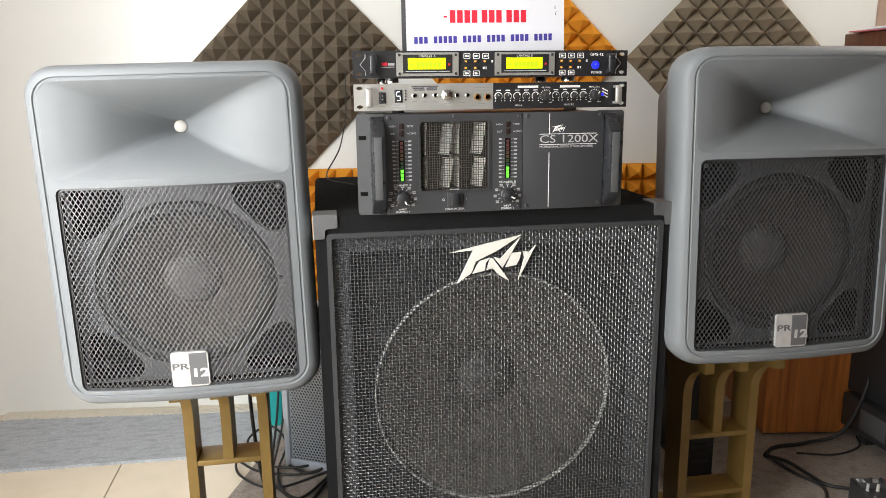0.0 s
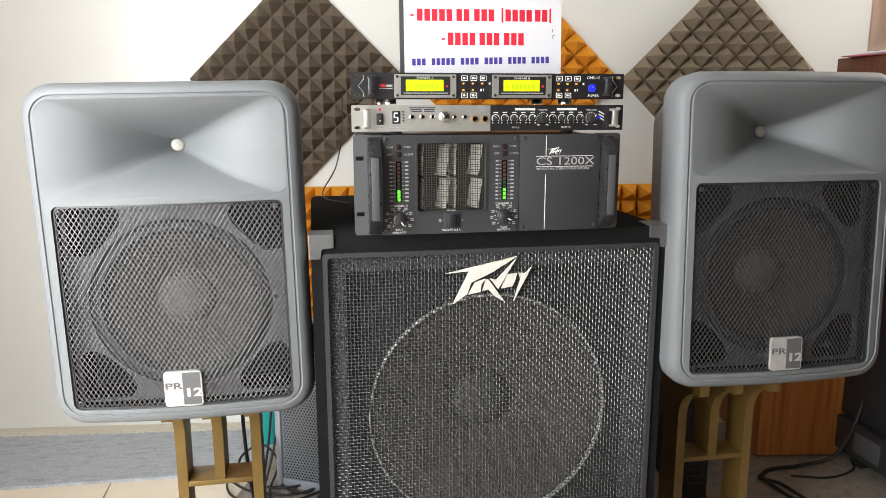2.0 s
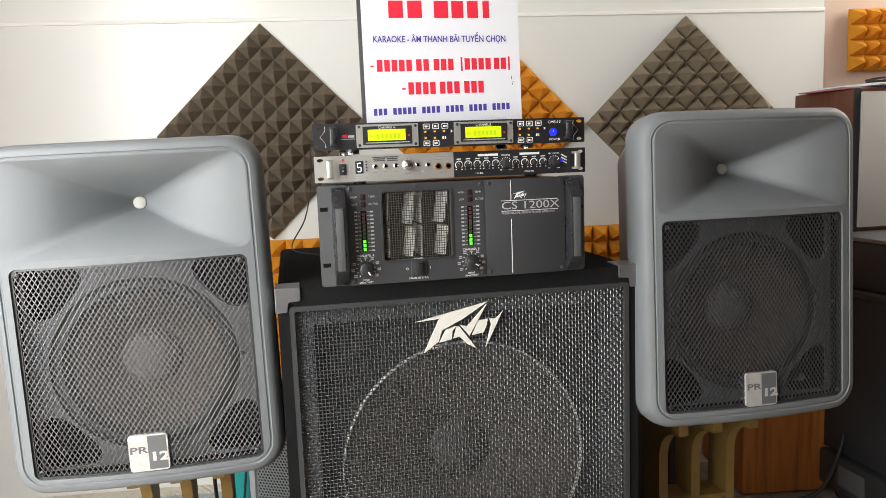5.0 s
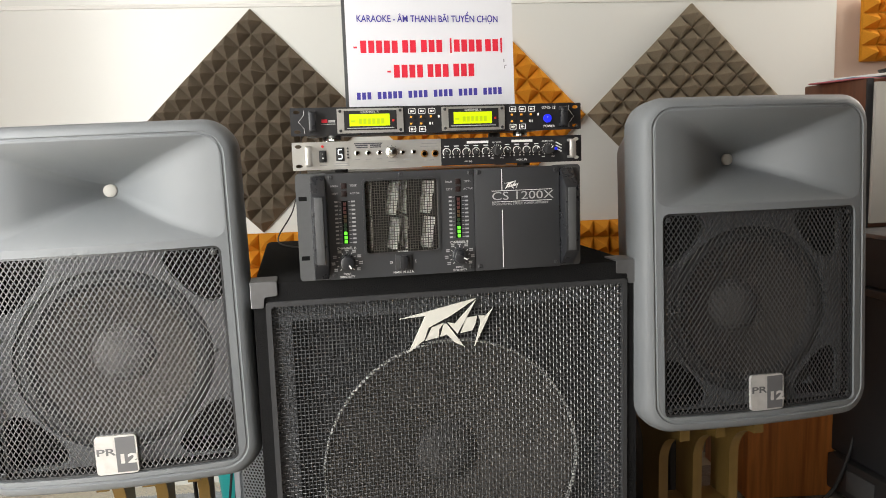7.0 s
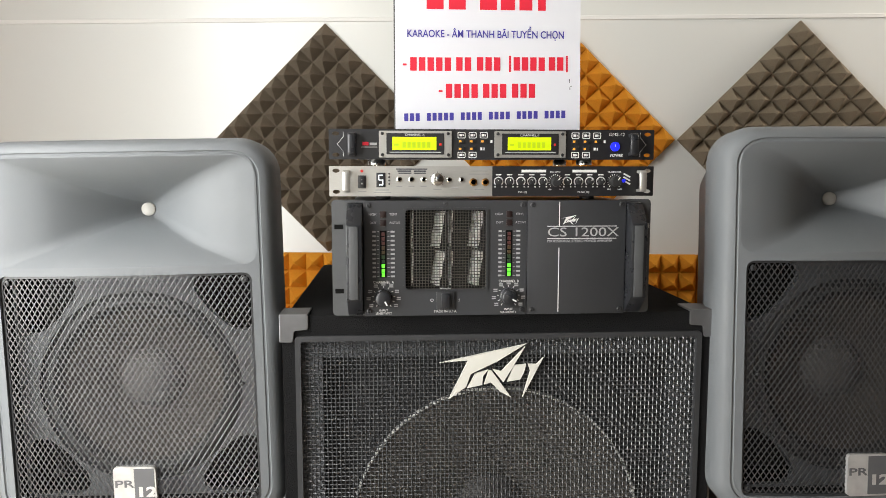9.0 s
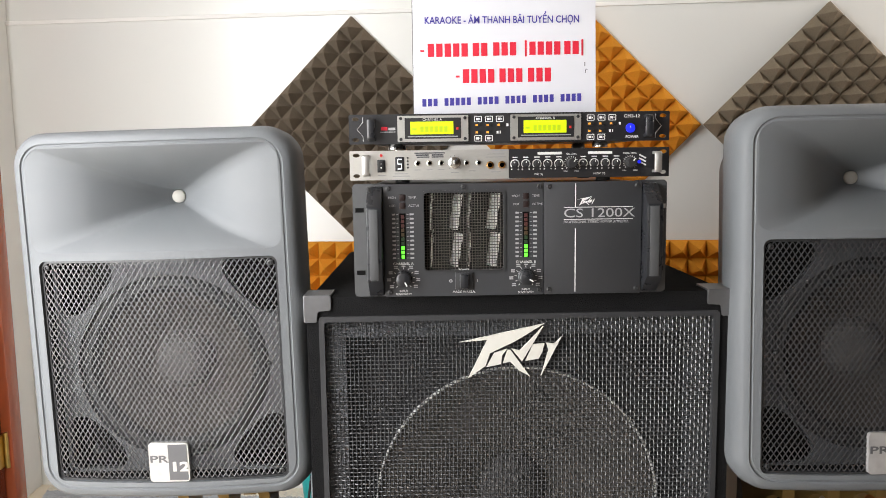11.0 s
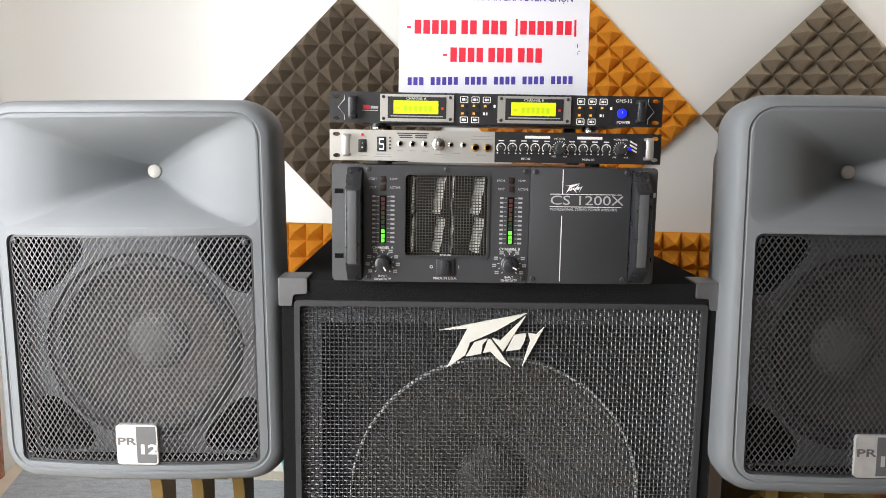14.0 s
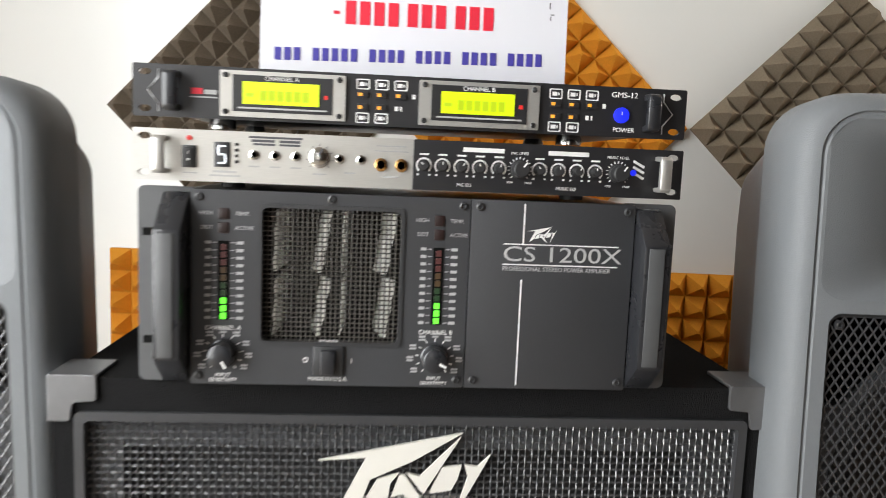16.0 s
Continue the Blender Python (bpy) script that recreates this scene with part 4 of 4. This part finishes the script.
for z in (0.011, 0.006, 0.001, -0.004):
    screw(bm, -0.1555, z, -0.0035, 0.0014)
part("tiny_lamps", bm, RUBBER, mx_t)


def jack(x, z, r, material):
    j = part("jack", lathe(bmesh.new(), [(r, -0.0035), (r, -0.0055), (r * 0.62, -0.0062), (r * 0.55, -0.0040)], (x, 0, z), 20), material, mx_t)
    part("socket_hole", lathe(bmesh.new(), [(r * 0.56, -0.0050), (0.0, -0.0050)], (x, 0, z), 16), BLACK_HOLE, j)


for x in (-0.1405, -0.1225, -0.1045):
    jack(x, 0.0025, 0.0042, CHROME)
for x in (-0.0665, -0.0480):
    jack(x, 0.0020, 0.0040, CHROME)
for x in (-0.0305, -0.0125):
    jack(x, -0.0015, 0.0058, GOLD_JACK)
knob(mx_t, -0.0840, 0.0025, -0.0035, 0.0082, 0.012, CHROME, marker=INK_DARK, ang=20)
ring_ticks(mx_t, -0.0840, 0.0025, -0.0037, 0.0100, 0.0118, 9, -135, 135, 0.0006, INK_DARK)
bars(mx_t, INK_DARK, [(-0.122, 0.0178, 0.046, 0.0018), (-0.133, 0.0148, 0.020, 0.0022), (-0.110, 0.0148, 0.018, 0.0022), (-0.132, 0.0118, 0.019, 0.0018), (-0.110, 0.0118, 0.018, 0.0018)], -0.0036, "fine_print")
bars(mx_t, INK_GREY, [(-0.1655, -0.0130, 0.020, 0.0018), (-0.1655, -0.0165, 0.026, 0.0015), (-0.1405, -0.0075, 0.009, 0.0013), (-0.1225, -0.0075, 0.009, 0.0013), (-0.1045, -0.0075, 0.009, 0.0013), (-0.0840, -0.0120, 0.012, 0.0013),
                      (-0.0575, -0.0100, 0.010, 0.0014), (-0.0215, -0.0120, 0.014, 0.0014), (-0.0215, 0.0105, 0.030, 0.0009), (-0.0215, 0.0150, 0.026, 0.0009), (-0.195, -0.0150, 0.012, 0.0012)], -0.0036, "fine_print")
for k, x in enumerate((0.0075, 0.0240, 0.0410, 0.0575, 0.0745, 0.1115, 0.1285, 0.1455, 0.1625)):
    knob(mx_t, x, -0.0005, -0.0034, 0.0042, 0.010, RUBBER, "small_knob", ang=(k * 37) % 90 - 45)
    ring_ticks(mx_t, x, -0.0005, -0.0036, 0.0056, 0.0072, 17, -130, 130, 0.0016, INK)
    bars(mx_t, INK, [(x, 0.0095, 0.008, 0.0016), (x - 0.0052, -0.0085, 0.002, 0.0016), (x + 0.0052, -0.0085, 0.002, 0.0016)], -0.0035, "fine_print")
for x in (0.0935, 0.1835):
    knob(mx_t, x, -0.0005, -0.0034, 0.0078, 0.014, RUBBER, "large_knob", ang=35)
    ring_ticks(mx_t, x, -0.0005, -0.0036, 0.0090, 0.0110, 15, -135, 135, 0.0009, INK)
    text_part("print", "MIC LEVEL" if x < 0.1 else "MUSIC LEVEL", 0.0036, x, -0.0036, 0.0135, INK, mx_t, "CENTER")
    text_part("print", "MIN", 0.0030, x - 0.0085, -0.0036, -0.0125, INK, mx_t, "CENTER")
    text_part("print", "MAX", 0.0030, x + 0.0085, -0.0036, -0.0125, INK, mx_t, "CENTER")
bars(mx_t, INK, [(0.0605, 0.0150, 0.037, 0.0040), (0.1375, 0.0150, 0.037, 0.0040)], -0.0035, "print_bar")
text_part("print", "MIC EQ", 0.0040, 0.0440, -0.0036, -0.0165, INK, mx_t, "CENTER")
text_part("print", "MUSIC EQ", 0.0040, 0.1365, -0.0036, -0.0165, INK, mx_t, "CENTER")
bm = bmesh.new()
for k in range(3):
    b = boxbm(-0.0058, 0.0058, -0.0003, 0.0003, -0.0011, 0.0011)
    b.transform(Matrix.Translation((0.2025, -0.0038, 0.0085 - k * 0.0052)) @ Matrix.Rotation(radians(28), 4, "Y"))
    tmp = bpy.data.meshes.new("tick")
    b.to_mesh(tmp)
    b.free()
    bm.from_mesh(tmp)
    bpy.data.meshes.remove(tmp)
part("stripe_mark", bm, INK, mx_t, smooth=False)
part("signal_lamp", lathe(bmesh.new(), [(0.0026, -0.0034), (0.0026, -0.0052), (0.0, -0.0060)], (0.1975, 0, 0.0005), 12), LED_BLUE, mx_t, "lit blue led")
for x in (-0.165, 0.150):
    for y in (0.03, 0.18):
        part("foot", lathe(bmesh.new(), [(0.011, -0.0272), (0.011, -0.0235), (0.009, -0.0205)], (x, y, 0), 18, "z"), RUBBER, mx_t)

# ---- shop sign ----
sign = thing("shop_sign", pose(-0.0125, 0.034, 1.1085, -3.0, 0, 0), "white acrylic sign with red and blue print on a dark easel", "sign")
part("sign_plate", prism(bmesh.new(), rrect(-0.1435, 0.1435, 0.0, 0.268, 0.004, 3), -0.003, 0.0), ACRYLIC, sign)
part("easel", boxbm(-0.1455, 0.118, 0.046, 0.052, 0.0, 0.262, bevel=0.001), BLACK_METAL, sign, "dark backing board")
bm = prism_x(bmesh.new(), [(0.0005, 0.0), (0.046, 0.0), (0.046, 0.25), (0.0005, 0.25)], 0.06, 0.10)
part("easel_foot", bm, BLACK_METAL, sign)
bars(sign, INK_RED, [(-0.082, 0.200, 0.026, 0.030), (-0.048, 0.200, 0.026, 0.030), (0.000, 0.200, 0.026, 0.030), (0.030, 0.200, 0.022, 0.030), (0.058, 0.200, 0.020, 0.030), (0.083, 0.200, 0.012, 0.030)], -0.003, "name_bar")
text_part("print", "KARAOKE - ÂM THANH BÃI TUYỂN CHỌN", 0.0158, -0.0035, -0.0034, 0.1475, INK_BLUE, sign, "CENTER", 0.80, bold=0.0002)
bars(sign, INK_RED, [(-0.129, 0.1010, 0.006, 0.003)] + [(-0.1155 + 0.0132 * k, 0.102, 0.0098, 0.0205) for k in range(5)] + [(-0.0450 + 0.0132 * k, 0.1025, 0.0098, 0.0205) for k in range(2)]
     + [(-0.0130 + 0.0132 * k, 0.1030, 0.0098, 0.0205) for k in range(3)] + [(0.0335, 0.1035, 0.003, 0.025)] + [(0.0440 + 0.0130 * k, 0.1035, 0.0098, 0.0205) for k in range(4)]
     + [(0.0990, 0.104, 0.0098, 0.0205), (0.1120, 0.104, 0.0098, 0.0205), (0.1225, 0.104, 0.003, 0.025)], -0.003, "contact_bar")
bars(sign, INK_RED, [(-0.0740, 0.0610, 0.006, 0.003)] + [(-0.0610 + 0.0132 * k, 0.0615, 0.0098, 0.0215) for k in range(4)] + [(-0.0035 + 0.0132 * k, 0.062, 0.0098, 0.0215) for k in range(3)]
     + [(0.0415 + 0.0132 * k, 0.0625, 0.0098, 0.0215) for k in range(3)], -0.003, "contact_bar")
x = -0.1270
for word in (3, 5, 4, 4, 4, 4):
    for k in range(word):
        bars(sign, INK_BLUE, [(x, 0.0208 + 0.006 * (x + 0.127) / 0.25, 0.0062, 0.0118)], -0.003, "address_bar")
        x += 0.0088
    x += 0.0084
bars(sign, INK_DARK, [(0.1265, 0.0780, 0.0012, 0.006), (0.1290, 0.0700, 0.0035, 0.0010), (0.1275, 0.0665, 0.0010, 0.004)], -0.003, "scuff", 0.0002)

# ---- behind the right-hand loudspeaker ----
wood = thing("floor_speaker", pose(1.098, 0.565, 0, 0, 0, -8.5), "cherry-veneered floor-standing cabinet on small black feet", "cabinet")
part("cabinet", boxbm(-0.128, 0.128, 0.0, 0.30, 0.012, 0.92, bevel=0.004), WOOD_ORANGE, wood)
for x in (-0.10, 0.10):
    for y in (0.03, 0.26):
        part("foot", lathe(bmesh.new(), [(0.014, 0.0), (0.014, 0.012)], (x, y, 0), 14, "z"), RUBBER, wood)
side = thing("walnut_cabinet", pose(1.289, 0.56, 0.786), "walnut-sided cabinet with a pale cloth front on a dark rack", "cabinet")
part("body", boxbm(0.0, 0.34, 0.0, 0.25, 0.0, 0.410, bevel=0.003), WOOD_BROWN, side)
part("front_cloth", boxbm(0.022, 0.325, -0.012, 0.0, 0.012, 0.400, bevel=0.003), CLOTH_PALE, side, "pale cloth front")
part("front_edge", boxbm(0.0, 0.020, -0.004, 0.0, 0.0, 0.410), DARK_BOX, side, smooth=False)
rack = thing("dark_rack", pose(1.215, 0.20, 0.152), "dark grey equipment rack standing on a flight case", "rack")
part("lower_cabinet", boxbm(0.0, 0.55, 0.0, 0.60, 0.0, 0.468, bevel=0.006), DARK_BOX, rack)
part("ledge", boxbm(-0.012, 0.55, -0.02, 0.60, 0.470, 0.490, bevel=0.003), BLACK_METAL, rack)
part("upper_unit", boxbm(0.006, 0.55, 0.06, 0.62, 0.492, 0.622, bevel=0.004), DARK_BOX, rack)
part("top_board", boxbm(0.0, 0.55, 0.05, 0.63, 0.6225, 0.634, bevel=0.002), CORNER_GREY, rack)
case = thing("flight_case", pose(1.195, 0.12, 0), "low black flight case on casters", "flight case")
part("case_body", boxbm(0.0, 0.58, 0.0, 0.42, 0.048, 0.150, bevel=0.005), BLACK_METAL, case)
part("handle_dish", boxbm(-0.003, 0.0, 0.24, 0.34, 0.068, 0.130, bevel=0.001), TRIM_GREY, case)
for y in (0.06, 0.36):
    cs = part("caster", boxbm(0.03, 0.07, y - 0.02, y + 0.02, 0.040, 0.048), CHROME, case)
    part("wheel", lathe(bmesh.new(), [(0.021, y - 0.012), (0.022, y - 0.009), (0.022, y + 0.009), (0.021, y + 0.012)], (0.05, 0, 0.022), 20), RUBBER, cs)
# papers and a cable on top of the walnut cabinet
solo("magazine", boxbm(-0.105, 0.105, -0.095, 0.095, 0, 0.004, bevel=0.001), PINK, pose(1.375, 0.675, 1.1962, 0, 0, 8), "thin pink-covered magazine lying on a cabinet", "magazine", "papers on the cabinet")
solo("magazine", boxbm(-0.11, 0.11, -0.09, 0.09, 0, 0.003, bevel=0.001), BLUE_COVER, pose(1.398, 0.675, 1.2004, 0, 0, -6), "thin blue-covered magazine lying on a cabinet", "magazine", "papers on the cabinet")
solo("paper_stack", boxbm(-0.115, 0.115, -0.10, 0.10, 0, 0.007, bevel=0.0005), PAPER, pose(1.440, 0.66, 1.2036, 0, 0, 14), "small stack of white papers", "paper", "papers on the cabinet")
bm = bmesh.new()
for k in range(3):
    tube(bm, [(0.055 * math.cos(a * math.pi / 12) * (1 + 0.08 * k), 0.045 * math.sin(a * math.pi / 12), 0.004 + 0.007 * k + 0.002 * math.sin(a * 0.8 + k)) for a in range(24)], 0.0035, 6, True)
solo("coiled_cable", bm, RUBBER, pose(1.490, 0.66, 1.2108), "coiled black cable on the papers", "cable")
# vented black box behind the right-hand stand
vb = thing("vented_box", pose(0.662, 0.39, 0, 0, 0, -6), "upright black vented equipment box on the carpet", "equipment box")
part("case", boxbm(-0.034, 0.034, 0.0, 0.30, 0.010, 0.36, bevel=0.004), RUBBER, vb)
part("foot_plate", boxbm(-0.040, 0.040, -0.006, 0.306, 0.0, 0.012, bevel=0.002), RUBBER, vb)
for k in range(12):
    part("vent_slat", boxbm(-0.022, 0.022, -0.004, 0.0, 0.05 + k * 0.022, 0.060 + k * 0.022, bevel=0.001), RUBBER, vb)

# small desk mixer on the floor
dm = thing("desk_mixer", pose(1.095, 0.045, 0.006, 0, 0, -14), "small black desk mixer with grey and white knobs on the carpet", "mixer")
bm = prism_x(bmesh.new(), [(-0.13, 0.0), (0.15, 0.0), (0.15, 0.055), (0.10, 0.055), (-0.13, 0.030)], -0.15, 0.15)
part("case", bm, BLACK_METAL, dm, smooth=False)
part("print_field", boxbm(-0.145, 0.145, 0.102, 0.148, 0.0552, 0.0558), TRIM_GREY, dm, smooth=False)
rnd = random.Random(4)
for i in range(12):
    for j in range(6):
        y = -0.06 + j * 0.038
        z = (0.030 + (y + 0.13) * 0.1087 if y < 0.10 else 0.0558) - 0.001
        x = -0.135 + i * 0.0245
        tall = rnd.uniform(0.011, 0.020)
        part("knob", lathe(bmesh.new(), [(0.0050, z), (0.0038, z + 0.004), (0.0034, z + tall), (0.0, z + tall + 0.001)], (x, y, 0), 10, "z"), (INK_GREY, CAP_PALE, RUBBER, CHROME, BADGE_GREY, RUBBER)[rnd.randrange(6)], dm)
for i in range(8):
    part("print_patch", boxbm(-0.14 + i * 0.035, -0.122 + i * 0.035, 0.128, 0.145, 0.0557, 0.0562), (INK, INK_GREY, INK_RED)[i % 3], dm, smooth=False)

# ---- behind the left-hand stand ----
pc = thing("perforated_case", pose(-0.446, 0.672, 0, 0, 0, -28), "blue-grey steel computer case with a perforated side on the carpet", "computer case")
part("case", boxbm(0.0, 0.17, 0.012, 0.36, 0.006, 0.42, bevel=0.004), BLACK_HOLE, pc)
part("front_strip", boxbm(-0.004, 0.014, -0.004, 0.36, 0.0, 0.43, bevel=0.003), PC_BLUE, pc)
part("bottom_strip", boxbm(0.014, 0.172, -0.004, 0.004, 0.0, 0.030, bevel=0.001), PC_BLUE, pc)
vs3, fs3 = [], []
for j in range(47):
    for i in range(17):
        cx, cz = 0.0190 + (i + 0.5 * (j % 2)) * 0.0092, 0.0345 + j * 0.0081
        b = len(vs3)
        for k in range(6):
            a = radians(30 + 60 * k)
            vs3.append((cx + 0.0055 * math.cos(a), -0.002, cz + 0.0055 * math.sin(a)))
        for k in range(6):
            a = radians(30 + 60 * k)
            vs3.append((cx + 0.0040 * math.cos(a), -0.002, cz + 0.0040 * math.sin(a)))
        for k in range(6):
            a = radians(30 + 60 * k)
            vs3.append((cx + 0.0040 * math.cos(a), 0.001, cz + 0.0040 * math.sin(a)))
        fs3 += [(b + k, b + (k + 1) % 6, b + 6 + (k + 1) % 6, b + 6 + k) for k in range(6)] + [(b + 6 + k, b + 6 + (k + 1) % 6, b + 12 + (k + 1) % 6, b + 12 + k) for k in range(6)]
raw_part("perforated_sheet", vs3, fs3, PC_BLUE, pc, "steel sheet with hexagonal holes")
bk = thing("bucket", pose(-0.487, 0.955, 0.009), "tapered teal plastic bucket standing on the carpet by the wall", "bucket")
part("body", lathe(bmesh.new(), [(0.026, 0.0), (0.030, 0.004), (0.056, 0.27), (0.060, 0.28), (0.058, 0.285), (0.053, 0.28), (0.028, 0.01), (0.0005, 0.008)], (0, 0, 0), 32, "z"), TEAL, bk)
bm = bmesh.new()
tube(bm, curve_pts([(-0.057, 0, 0.27), (-0.048, 0, 0.33), (0.0, 0, 0.355), (0.048, 0, 0.33), (0.057, 0, 0.27)], 6), 0.003, 8)
part("bail", bm, TEAL, bk)

# ---- carpets ----
def carpet(name, outline, z, label, material=CARPET):
    bm = bmesh.new()
    vs = [bm.verts.new((x, y, 0)) for x, y in outline]
    f = bm.faces.new(vs)
    ext = bmesh.ops.extrude_face_region(bm, geom=[f])
    for v in ext["geom"]:
        if isinstance(v, bmesh.types.BMVert):
            v.co.z = z
    t = mesh_ob(name, bm, material)
    return tagged(t, label, "carpet")


strip = carpet("carpet_strip", [(-1.310, 0.790), (-0.86, 0.775), (-0.49, 0.760), (-0.46, 1.075), (-0.86, 1.122), (-1.385, 1.178)], 0.009, "grey carpet strip with a fringed edge along the wall")
bm = bmesh.new()
rnd = random.Random(7)
for k in range(240):
    x = -1.380 + k * 0.0036
    y = 1.172 - 0.107 * (x + 1.38)
    box(bm, x - 0.0011, x + 0.0011, y - 0.030 + rnd.uniform(-0.006, 0.004), y + 0.028, 0.008, 0.0105 + rnd.uniform(0, 0.002))
part("fringe", bm, FRINGE, strip, "pale woven fringe", smooth=False)
carpet("carpet", [(-0.80, -0.10), (-0.46, 0.93), (2.28, 0.75), (2.28, -1.6), (-0.80, -1.6)], 0.006, "large warm grey carpet under the loudspeakers", CARPET_WARM)

# ---- cables ----
def cable(keys, r, label="black cable lying on the carpet", material=RUBBER):
    bm = tube(bmesh.new(), curve_pts(keys, 10), r, 8)
    return solo("cable", bm, material, Matrix(), label, "cable")


cable([(-0.50, 0.38, 0.50), (-0.505, 0.40, 0.30), (-0.49, 0.42, 0.10), (-0.46, 0.46, 0.018), (-0.40, 0.42, 0.012), (-0.30, 0.64, 0.012)], 0.0045, "black cable hanging from a loudspeaker to the carpet")
cable([(-0.30, 0.66, 0.012), (-0.40, 0.60, 0.012), (-0.52, 0.63, 0.016), (-0.585, 0.70, 0.016), (-0.57, 0.62, 0.013), (-0.47, 0.54, 0.012), (-0.30, 0.62, 0.012)], 0.0035)
cable([(-0.30, 0.68, 0.014), (-0.42, 0.63, 0.018), (-0.53, 0.67, 0.024), (-0.56, 0.76, 0.050), (-0.50, 0.80, 0.070), (-0.45, 0.74, 0.040), (-0.47, 0.62, 0.014), (-0.44, 0.50, 0.012), (-0.34, 0.44, 0.012)], 0.0035)
cable([(-0.455, 0.84, 0.33), (-0.470, 0.72, 0.14), (-0.485, 0.60, 0.03), (-0.455, 0.52, 0.012), (-0.40, 0.48, 0.012), (-0.30, 0.63, 0.012)], 0.0035, "black cable hanging down behind a stand")
cable([(-0.460, 0.80, 0.30), (-0.450, 0.68, 0.16), (-0.478, 0.60, 0.05), (-0.50, 0.52, 0.013), (-0.43, 0.44, 0.012), (-0.32, 0.40, 0.012)], 0.003, "black cable hanging down behind a stand")
cable([(-0.44, 0.655, 0.012), (-0.40, 0.615, 0.010), (-0.36, 0.61, 0.012), (-0.30, 0.66, 0.03)], 0.004)
cable([(-0.60, 0.26, 0.011), (-0.55, 0.36, 0.011), (-0.48, 0.35, 0.013), (-0.43, 0.40, 0.012), (-0.33, 0.38, 0.012)], 0.0035)
cable([(1.235, 0.50, 0.34), (1.215, 0.47, 0.20), (1.15, 0.47, 0.06), (1.06, 0.50, 0.016), (0.96, 0.50, 0.012), (0.90, 0.46, 0.012)], 0.0055, "thick black cable curving down to the carpet")
cable([(0.90, 0.46, 0.012), (0.94, 0.42, 0.012), (0.955, 0.34, 0.012), (0.97, 0.28, 0.012), (1.04, 0.24, 0.014)], 0.0045)
cable([(0.90, 0.46, 0.020), (0.92, 0.36, 0.012), (0.95, 0.28, 0.012), (0.90, 0.20, 0.012), (0.80, 0.14, 0.012)], 0.0045)
cable([(1.0, 0.46, 0.010), (1.1, 0.43, 0.010), (1.2, 0.46, 0.010), (1.24, 0.52, 0.010)], 0.003)
cable([(-0.228, 0.98, 1.10), (-0.238, 0.80, 0.99), (-0.262, 0.66, 0.90), (-0.30, 0.56, 0.836), (-0.24, 0.40, 0.833)], 0.0018, "thin black wire drooping onto the subwoofer")
cable([(0.20, 0.36, 0.87), (0.26, 0.40, 0.86), (0.30, 0.46, 0.838), (0.25, 0.52, 0.834)], 0.003, "thin black wire at the amplifier's back")

# ---- floor tiles ----
T = 0.60
me = bpy.data.meshes.new("tile")
bm = boxbm(0.0015, T - 0.0015, 0.0015, T - 0.0015, -0.006, 0.0)
bmesh.ops.recalc_face_normals(bm, faces=bm.faces)
bm.to_mesh(me)
bm.free()
me.materials.append(TILE)
for i in range(7):
    for j in range(9):
        ob = new("tile", me)
        ob.parent = floor
        ob.location = (-1.52 + i * T, -4.0 + j * T, 0)
